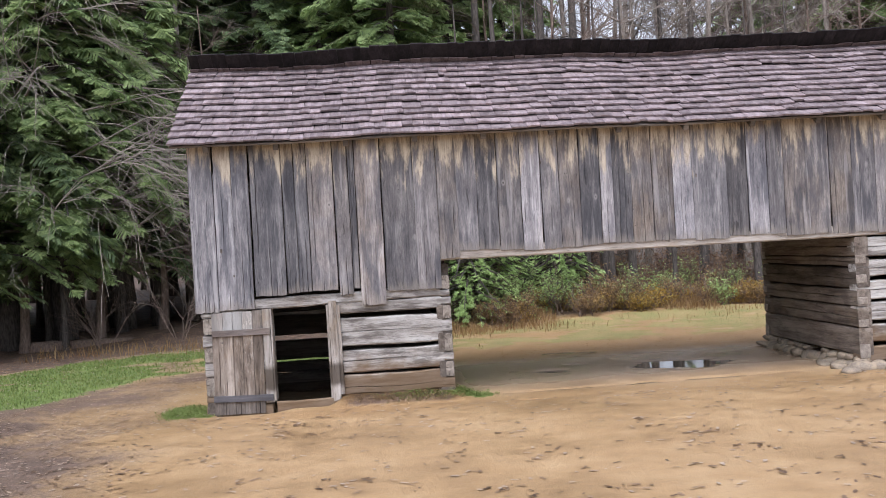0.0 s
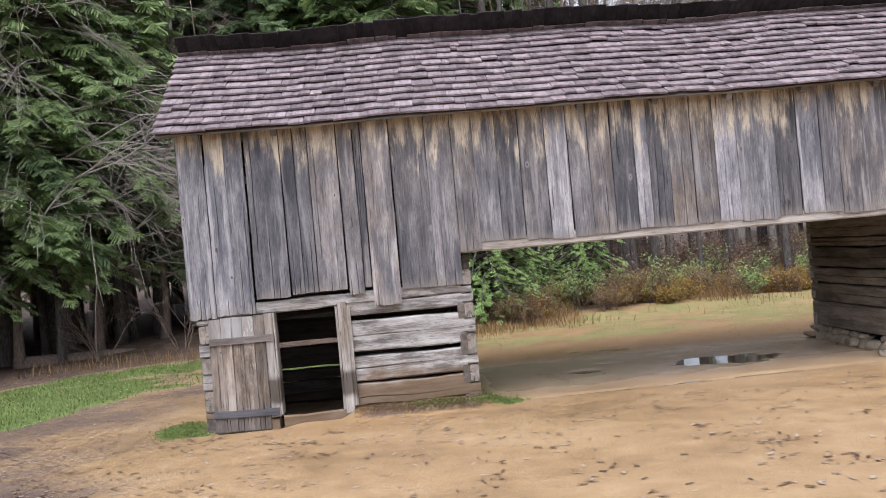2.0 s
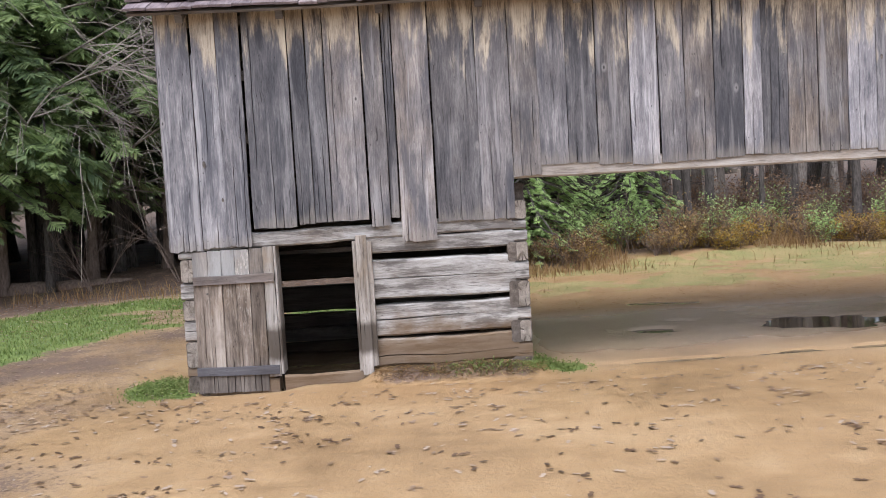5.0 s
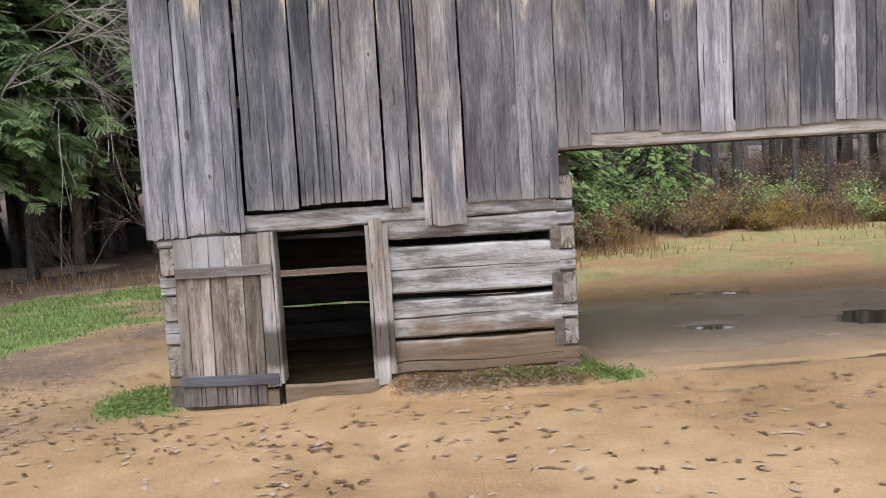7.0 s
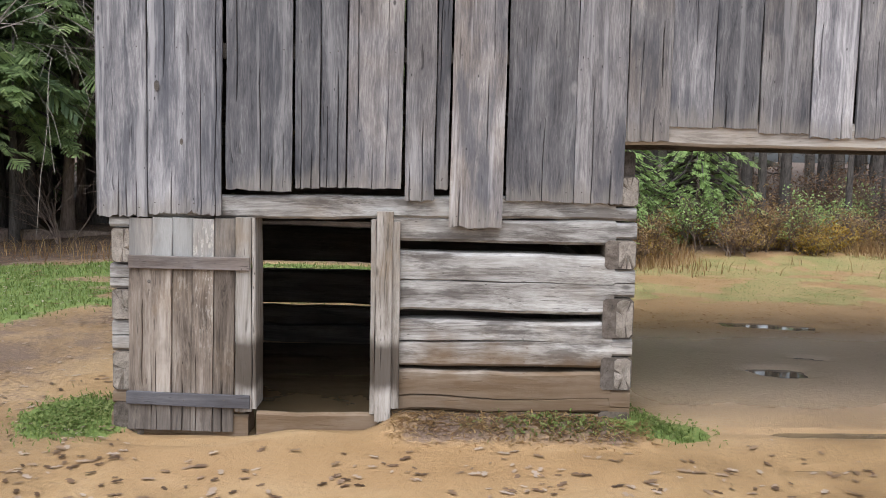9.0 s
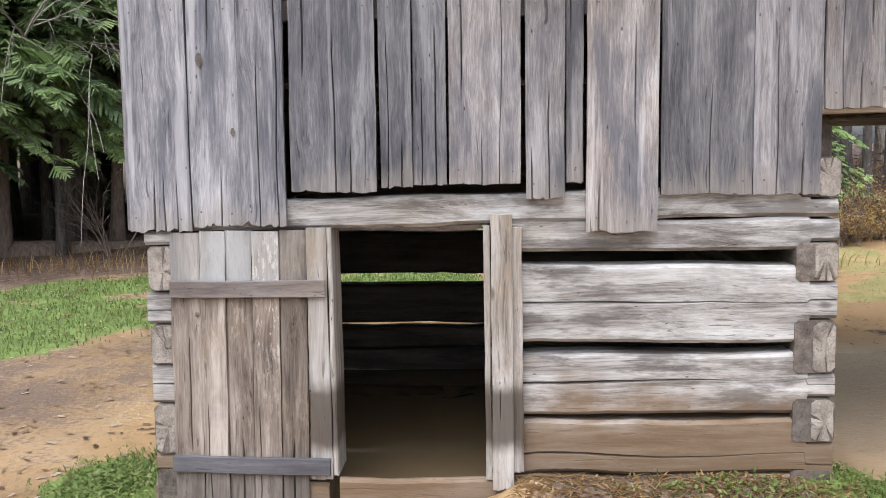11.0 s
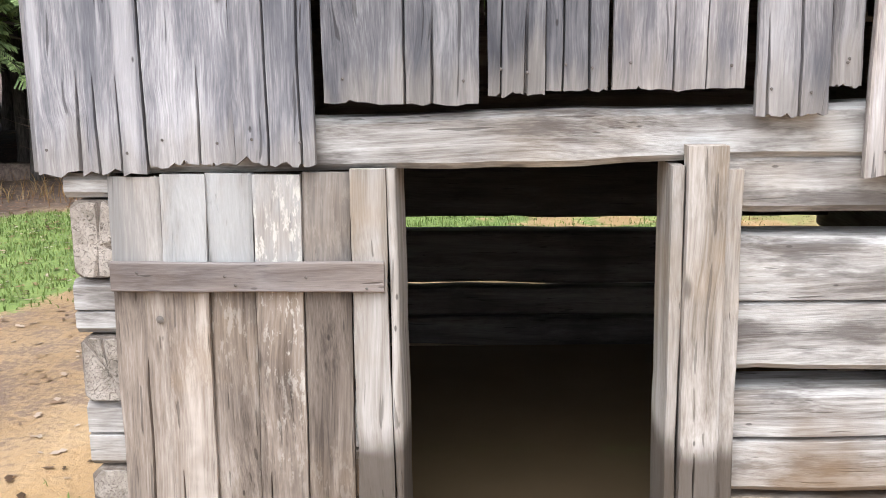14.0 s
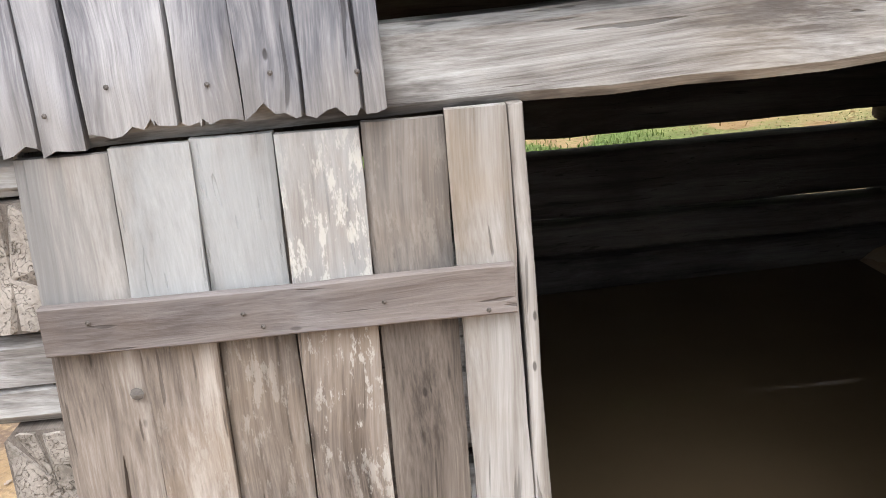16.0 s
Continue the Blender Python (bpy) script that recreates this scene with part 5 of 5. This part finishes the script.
def build_woods():
    rng = random.Random(21)
    big = conifer("hemlock_tree", "tall dark green hemlock with drooping limbs at the forest edge", 5, 19, 0.26, 3.1, 4.4, HEMLOCK, 150, 0.60, "hemlocks at the forest edge")
    plant_copies(big, [(-10.2, 25.0, 1.0), (-8.3, 28.6, 0.95), (-13.4, 27.5, 1.05), (-6.2, 31.5, 0.95), (-11.5, 33.5, 1.1), (-2.6, 31.0, 0.95), (-16.5, 31.0, 1.1), (-4.4, 36.5, 1.1), (0.8, 34.5, 1.0), (-9.0, 39.0, 1.15), (-14.5, 38.0, 1.2), (-19.0, 37.0, 1.2), (-6.8, 44.0, 1.3), (-11.0, 24.0, 0.7)], rng)
    bright = conifer("pine_tree", "bright green pine with soft layered sprays behind the barn", 6, 18, 0.22, 3.4, 3.6, PINE, 150, 0.58, "pines behind the barn")
    plant_copies(bright, [(1.6, 29.0, 0.9), (3.8, 32.0, 0.95), (-0.6, 30.2, 0.85), (6.0, 35.0, 1.0), (21.2, 37.0, 1.1), (23.5, 39.0, 1.05), (-3.5, 41.0, 1.1), (2.6, 38.0, 1.15), (0.2, 44.0, 1.2), (25.0, 44.0, 1.2), (24.5, 56.0, 1.2), (26.0, 52.0, 1.25), (-8.8, 31.0, 0.95), (-12.6, 29.0, 1.0), (-5.0, 33.5, 1.0)], rng)
    young = conifer("young_hemlock", "bushy young hemlock at the edge of the clearing", 7, 4.6, 0.07, 0.45, 1.5, FRESH, 150, 0.19, "young hemlocks", 0.85)
    plant_copies(young, [(3.0, 24.4, 0.95), (3.9, 25.2, 0.75), (5.7, 25.9, 0.85), (2.1, 25.4, 1.1), (1.2, 24.2, 0.8)], rng)
    low = conifer("hemlock_sapling", "low hanging hemlock boughs beside the yard", 9, 8.5, 0.10, 2.5, 2.6, PINE, 90, 0.42, "hemlock saplings")
    plant_copies(low, [(-8.6, 23.6, 0.9), (-7.2, 24.6, 0.8), (-10.6, 22.9, 0.85), (-9.4, 21.9, 0.75), (-8.0, 26.0, 1.0), (-12.2, 23.4, 1.1), (-9.9, 24.2, 1.2), (-7.4, 25.4, 1.35), (-8.9, 26.0, 1.5), (-11.2, 25.6, 1.5), (-9.8, 27.2, 1.7), (-6.3, 27.6, 1.4), (-12.8, 26.2, 1.6), (-10.4, 29.5, 1.9), (-7.6, 30.0, 1.8)], rng)
    bare = bare_tree("bare_tree", "leafless grey-brown tree with forking branches", 31, 15, 0.15, PALE_BARK, "bare trees in the wood", 4)
    plant_copies(bare, [(9.6, 31.0, 1.0), (11.0, 34.5, 1.1), (14.4, 33.5, 1.0), (7.6, 38.0, 1.1), (17.5, 29.0, 0.9), (-12.2, 30.0, 0.9), (13.5, 38.5, 1.1), (-13.0, 31.5, 0.9), (-4.9, 30.0, 0.9), (12.4, 31.8, 1.05), (16.2, 35.5, 1.15), (18.4, 34.0, 1.1), (15.2, 40.0, 1.25), (19.6, 38.5, 1.2), (10.0, 37.0, 1.2), (12.0, 42.0, 1.3), (17.4, 43.0, 1.3), (21.0, 41.5, 1.25), (8.2, 33.0, 1.0), (14.0, 46.0, 1.4), (20.5, 47.0, 1.4)], rng)
    dark = bare_tree("bare_tree", "leafless dark brown tree in the shaded wood", 33, 13, 0.11, BROWN_BARK, "bare trees in the wood", 4)
    plant_copies(dark, [(6.6, 29.0, 0.9), (4.7, 30.5, 0.95), (15.5, 30.5, 0.9), (8.8, 34.0, 1.1), (-7.0, 27.6, 0.8), (-9.6, 30.4, 0.9), (18.6, 32.5, 1.0), (-4.0, 28.4, 0.75), (13.2, 35.0, 1.2), (10.6, 39.5, 1.3), (16.8, 38.0, 1.25), (19.2, 36.0, 1.2), (22.0, 35.0, 1.15), (11.6, 45.0, 1.4), (18.2, 48.0, 1.5)], rng)
    # plain dark stems deeper in the wood
    geo, _, _ = trunk_geo(15, 0.20, 3, 0.01, 8)
    stem = thing("forest_trunk", "straight dark conifer trunk in the shaded wood", "tree", "dark trunks in the wood")
    part("trunk", geo, BARK, stem, smooth=True)
    part("crown", bare_geo(4, [((0, 0, z), (math.cos(z * 5), math.sin(z * 5), -0.1), 1.3, 0.02) for z in (2.2, 3.0, 3.6, 4.4, 5.1, 6.0, 7.2)], 3, 3, 0.6)[0], BARK, stem, "dead lower twigs")
    spots = [(-7.9, 26.4, 1.0), (-9.2, 26.8, 1.25), (-6.9, 28.8, 0.8), (-7.4, 25.6, 0.9), (-8.8, 25.4, 1.3), (-10.1, 26.2, 1.0), (-11.2, 25.6, 1.1), (-6.3, 26.6, 0.7), (-5.6, 28.2, 0.9), (-12.4, 26.0, 1.0), (-7.9, 28.0, 0.8), (-9.8, 28.2, 1.1), (5.0, 27.0, 0.6), (8.6, 28.6, 0.7), (4.3, 26.4, 0.8), (11.2, 29.6, 0.9), (6.6, 26.6, 0.45), (7.6, 27.4, 0.55), (9.4, 27.2, 0.4), (10.6, 28.0, 0.5), (12.4, 28.2, 0.6), (13.6, 28.8, 0.45), (6.0, 28.4, 0.6), (8.0, 29.4, 0.7), (14.6, 30.0, 0.6), (3.4, 27.6, 0.6)]
    for _ in range(90):
        x, y = rng.uniform(-24, 30), rng.uniform(28.0, 52)
        if 0.26 < math.atan2(x, y) < 0.62 and rng.random() < 0.6:
            continue
        spots.append((x, y, rng.uniform(0.45, 1.2)))
    plant_copies(stem, spots, rng)


build_woods()


def build_thickets():
    """Leafless arching shrubs beside the barn and along the wood's edge."""
    rng = random.Random(55)
    for k, (cx, cy, top, reach, count, material) in enumerate(((-8.2, 24.6, 6.4, 3.6, 9, PALE_BARK), (-6.6, 25.6, 5.8, 3.0, 8, PALE_BARK), (-9.6, 26.4, 8.0, 4.2, 8, PALE_BARK), (-5.2, 26.6, 5.0, 2.6, 8, BROWN_BARK))):
        z = height_at(cx, cy)
        tree = thing("bare_tree", "leafless tree with pale branches arching down beside the barn", "tree", "arching bare trees beside the barn", pose(cx, cy, z))
        geo, pts, radii = trunk_geo(top * 1.25, 0.11, 60 + k, 0.05, 8)
        part("trunk", geo, BROWN_BARK, tree, "slender leaning trunk", smooth=True)
        for i in range(count):
            s = 0.30 + 0.6 * i / count
            a = rng.uniform(-1.2, 0.5)
            start = (pts[int(s * 14)], (math.cos(a), math.sin(a), rng.uniform(0.15, 0.7)), reach * rng.uniform(0.8, 1.25), 0.036)
            part("branch", bare_geo(70 + 20 * k + i, [start], 4, 4, 0.42, 0.34, 0.22, 0.66, (3, 4))[0], material, tree)
    for k, (cx, cy, top, stems) in enumerate(((-4.4, 24.6, 2.0, 7), (-6.2, 24.2, 1.4, 6), (-3.3, 25.4, 2.4, 7))):
        bush = thing("bare_shrub", "low leafless shrub at the edge of the wood", "shrub", "bare shrubs beside the barn", pose(cx, cy, height_at(cx, cy)))
        for i in range(stems):
            a = rng.uniform(0, 6.28)
            start = ((0.1 * math.cos(a), 0.1 * math.sin(a), -0.05), (0.5 * math.cos(a), 0.5 * math.sin(a), 1.0), top * rng.uniform(0.6, 1.1), 0.016)
            part("stem", bare_geo(170 + 10 * k + i, [start], 3, 4, 0.55, 0.1)[0], BROWN_BARK, bush)
    # shrubs with the last leaves along the edge of the clearing: a few models of each kind, planted again and again
    kinds = (("yellow", "low weedy shrub with yellow autumn leaves", YELLOW, 0.26, 0.46, 9, 4, (0.03, 0.06)),
             ("russet", "brown thicket shrub with withered russet leaves", RUSSET, 0.6, 1.05, 9, 3, (0.04, 0.08)),
             ("rusty", "rust-coloured weed clump in the dry grass", STRAW, 0.35, 0.6, 10, 4, (0.03, 0.06)),
             ("green", "low green bush under the trees", FRESH, 0.4, 0.9, 8, 4, (0.04, 0.07)))
    models = {}
    for k, (kind, label, material, low, high, stems, leaves, size) in enumerate(kinds):
        for v in range(4):
            tall = rng.uniform(low, high)
            bush = thing("shrub", label, "shrub", "shrubs along the clearing")
            starts = [((rng.uniform(-0.2, 0.2), rng.uniform(-0.2, 0.2), -0.03), (rng.uniform(-0.55, 0.55), rng.uniform(-0.55, 0.55), 1), tall * rng.uniform(0.6, 1), 0.012) for _ in range(stems)]
            geo, tips = bare_geo(200 + 10 * k + v, starts, 3, 3, 0.6)
            part("stem_work", geo, BROWN_BARK, bush, "thin brown forking stems")["kind"] = "stuff"
            spots = []
            for t in tips:
                for _ in range(leaves):
                    p = t + Vector((rng.uniform(-1, 1), rng.uniform(-1, 1), rng.uniform(-1, 1))) * 0.11
                    spots.append((p, rng.uniform(*size), rng.uniform(0, 6.28), rng.uniform(-0.9, 0.9), rng.uniform(-0.9, 0.9), 0.3))
            part_data("foliage", leaf_quads("foliage", spots, material), bush)
            models[kind, v] = bush
    places = {key: [] for key in models}
    for kind, count, near_by, far_by, lo, hi in (("yellow", 46, -0.2, 1.8, 3.4, 16.5), ("russet", 52, 2.4, 7.0, 3.0, 19.0), ("rusty", 16, -0.3, 1.0, 1.6, 12.0), ("green", 18, 0.2, 4.0, 1.4, 13.0)):
        for k in range(count):
            x = rng.uniform(lo, hi)
            if kind == "yellow" and x < 7 and rng.random() < 0.55:
                x += rng.uniform(3, 7)
            y = float(np.interp(x, FAR_X, FAR_Y)) + rng.uniform(near_by, far_by)
            places[kind, k % 4].append((x, y, rng.uniform(0.75, 1.2)))
    for key, spots in places.items():
        plant_copies(models[key], spots, rng)


build_thickets()


def build_grass():
    rng = np.random.RandomState(5)
    # lawn beside and behind the barn
    x, y = rng.uniform(-9, 10, 150000), rng.uniform(13.5, 25, 150000)
    keep = rng.rand(len(x)) < ground_masks(x, y)[0] ** 1.5 * np.where(x > 1.2, 0.5, 0.8)
    x, y = x[keep], y[keep]
    h = rng.uniform(0.025, 0.075, len(x)) * np.where(x > 1.2, 0.3, 1.0)
    tagged(new("lawn_grass", blades_mesh("lawn_grass", x, y, ground_height(x, y) - 0.004, h, 0.011, rng.uniform(0.2, 0.9, len(x)), GRASS, rng)), "short bright green grass beside the barn", "grass", kind="stuff")
    # tufts at the feet of the crib's corners
    for name, cx, cy, rx, ry, n in (("grass_tuft", -2.35, 13.35, 0.36, 0.55, 4200), ("grass_tuft", 1.56, 13.15, 0.30, 0.30, 1300), ("grass_tuft", 7.55, 12.95, 0.3, 0.25, 700), ("grass_tuft", 0.85, 12.97, 0.65, 0.14, 700)):
        u, v = rng.normal(0, 0.42, n), rng.normal(0, 0.42, n)
        x, y = cx + rx * u, cy + ry * v
        keep = ~((x > BX0 + 0.02) & (x < C1) & (y > Y0 - 0.02))
        x, y = x[keep], y[keep]
        h = rng.uniform(0.015, 0.05, len(x))
        weeds = [((float(a), float(b), float(c) + rng.uniform(0.01, 0.045)), rng.uniform(0.016, 0.038), rng.uniform(0, 6.28), rng.uniform(-0.7, 0.5), rng.uniform(-0.6, 0.6), 0.25)
                 for a, b, c in zip(x[::4], y[::4], ground_height(x[::4], y[::4]))]
        tagged(new("weed_leaves", leaf_quads("weed_leaves", weeds, GRASS)), "small green weed leaves at the foot of the logs", "weeds", kind="stuff")
        x, y, h = x[::2], y[::2], h[::2]
        tagged(new(name, blades_mesh(name, x, y, ground_height(x, y) - 0.004, h, 0.009, rng.uniform(0.3, 1.2, len(x)), GRASS, rng)), "tuft of fresh green grass at the foot of the logs", "grass", kind="stuff")
    # tall dry grass along the wood
    x = rng.uniform(1.2, 15, 12000)
    y = np.interp(x, FAR_X, FAR_Y) + rng.normal(0.2, 0.9, len(x))
    clump = lattice(x * 0.9, y * 0.9, 12)
    keep = clump > 0.42
    x, y, clump = x[keep], y[keep], clump[keep]
    h = rng.uniform(0.08, 0.42, len(x)) * (0.15 + 1.2 * clump)
    tagged(new("dry_grass", blades_mesh("dry_grass", x, y, ground_height(x, y) - 0.01, h, 0.014, rng.uniform(0.2, 0.9, len(x)), STRAW, rng)), "tall dry tan grass along the wood", "grass", kind="stuff")
    x, y = rng.uniform(-7.5, -3, 380), 22.8 + rng.normal(0, 0.5, 380)
    tagged(new("dry_grass", blades_mesh("dry_grass", x, y, ground_height(x, y) - 0.01, rng.uniform(0.1, 0.45, len(x)), 0.012, rng.uniform(0.2, 1.0, len(x)), STRAW, rng)), "dry orange weeds below the wood", "grass", kind="stuff")
    # straw and litter along the foot of the logs
    x, y = rng.uniform(-0.25, 1.45, 1500), 12.98 + rng.normal(0, 0.09, 1500)
    keep = y < Y0 - 0.02
    x, y = x[keep], y[keep]
    tagged(new("straw_litter", blades_mesh("straw_litter", x, y, ground_height(x, y), rng.uniform(0.008, 0.03, len(x)), 0.012, rng.uniform(1.5, 5, len(x)), STRAW, rng)), "scattered straw along the foot of the logs", "litter", kind="stuff")


build_grass()


def scatter_leaves(name, label, spots_xy, sizes, material, rng):
    spots = []
    for (x, y), s in zip(spots_xy, sizes):
        spots.append(((x, y, 0.0), s, rng.uniform(0, 6.28), rng.uniform(-0.1, 0.1), rng.uniform(-0.1, 0.1), rng.uniform(0.02, 0.22)))
    z = ground_height(np.array([p[0] for p in spots_xy]), np.array([p[1] for p in spots_xy]))
    spots = [((p[0], p[1], float(zz) + 0.004 + 0.055 * s), s, *more) for (p, s, *more), zz in zip(spots, z)]
    tagged(new(name, leaf_quads(name, spots, material, 0.75)), label, "leaves", kind="stuff")


def build_leaves():
    rng = random.Random(91)
    yard = []
    for _ in range(1500):
        cx, cy = rng.uniform(-4.5, 9.5), rng.uniform(3.2, 12.6)
        for _ in range(rng.choice((1, 1, 1, 2, 3, 5))):
            yard.append((cx + rng.gauss(0, 0.07), cy + rng.gauss(0, 0.07)))
    for _ in range(160):
        yard.append((rng.uniform(1.5, 8), 12.2 + rng.gauss(0, 0.35)))
    for _ in range(120):
        yard.append((rng.uniform(-3.5, 1.2), rng.uniform(11.5, 12.7)))
    scatter_leaves("fallen_leaves", "wet brown and pale fallen oak leaves on the mud", yard, [rng.uniform(0.035, 0.095) for _ in yard], DEAD_LEAF, rng)
    side = []
    while len(side) < 2600:
        x, y = rng.uniform(-7.5, -1.5), rng.uniform(5.5, 14.5)
        if rng.random() < float(ground_masks(np.array([x]), np.array([y]))[1][0]) * 1.3:
            side.append((x, y))
    scatter_leaves("leaf_litter", "dark wet leaf litter at the edge of the yard", side, [rng.uniform(0.03, 0.08) for _ in side], DEAD_LEAF, rng)
    edge = []
    while len(edge) < 5200:
        x, y = rng.uniform(1.4, 11), rng.uniform(16.8, 25)
        if rng.random() < 0.25 + 0.75 * float(lattice(np.array([x * 0.8]), np.array([y * 0.8]), 19)[0]):
            edge.append((x, y))
    scatter_leaves("leaf_litter", "orange-brown leaves on the sparse grass behind the passage", edge, [rng.uniform(0.03, 0.07) for _ in edge], STRAW, rng)
    lawn = [(rng.uniform(-7.5, -1.8), rng.uniform(12.2, 22.5)) for _ in range(1500)]
    scatter_leaves("fallen_leaves", "brown leaves strewn over the grass and the path", lawn, [rng.uniform(0.035, 0.085) for _ in lawn], DEAD_LEAF, rng)
    floor = []
    while len(floor) < 12000:
        x, y = rng.uniform(-14, 14), rng.uniform(17.5, 33)
        if rng.random() < float(ground_masks(np.array([x]), np.array([y]))[1][0]):
            floor.append((x, y))
    scatter_leaves("leaf_litter", "brown leaf litter on the forest floor", floor, [rng.uniform(0.05, 0.13) for _ in floor], RUSSET, rng)


build_leaves()


def fallen_log(x, y, turn, length, r, seed):
    pts = [Vector((length * i / 8, 0.05 * noise.noise((i * 0.4, seed, 0)), 0)) for i in range(9)]
    geo = tube_geo(pts, [r * (1 - 0.05 * i) + 0.06 * noise.noise((i * 0.9, seed, 4)) for i in range(9)], 10)
    me = mesh_of("fallen_log", *geo, BROWN_BARK, True)
    ob = new("fallen_log", me)
    ob.matrix_basis = pose(x, y, height_at(x, y) + r * 0.2, 0, 0, turn)
    tagged(ob, "brown fallen log on the leaf litter below the wood", "log")


fallen_log(-8.2, 24.7, 12, 2.6, 0.22, 2)


def build_backdrop():
    """A far wall of woodland round the clearing, sixty metres off and more."""
    verts, faces = [], []
    n = 90
    for i in range(n + 1):
        a = 2 * math.pi * i / n
        x, y = 75 * math.sin(a), 8 + 75 * math.cos(a)
        top = (9.5 - 9.0 * math.exp(-((a - 0.48) / 0.3) ** 2)) + (1 - 0.8 * math.exp(-((a - 0.48) / 0.3) ** 2)) * (5 * noise.noise((a * 6, 0, 0)) + 4 * noise.noise((a * 31, 2, 0)))
        verts += [(x, y, -1), (x, y, top)]
    for i in range(n):
        k = 2 * i
        faces.append((k, k + 2, k + 3, k + 1))
    tagged(new("backdrop", mesh_of("backdrop", verts, faces, BACKDROP)), "distant dark woodland round the clearing", "woodland", kind="structure")


build_backdrop()

# ---- the roof's nearer shingles, piece by piece ----
for data, m in LOOSE_SHINGLES:
    part_data("shingle", data, roof, "", m)
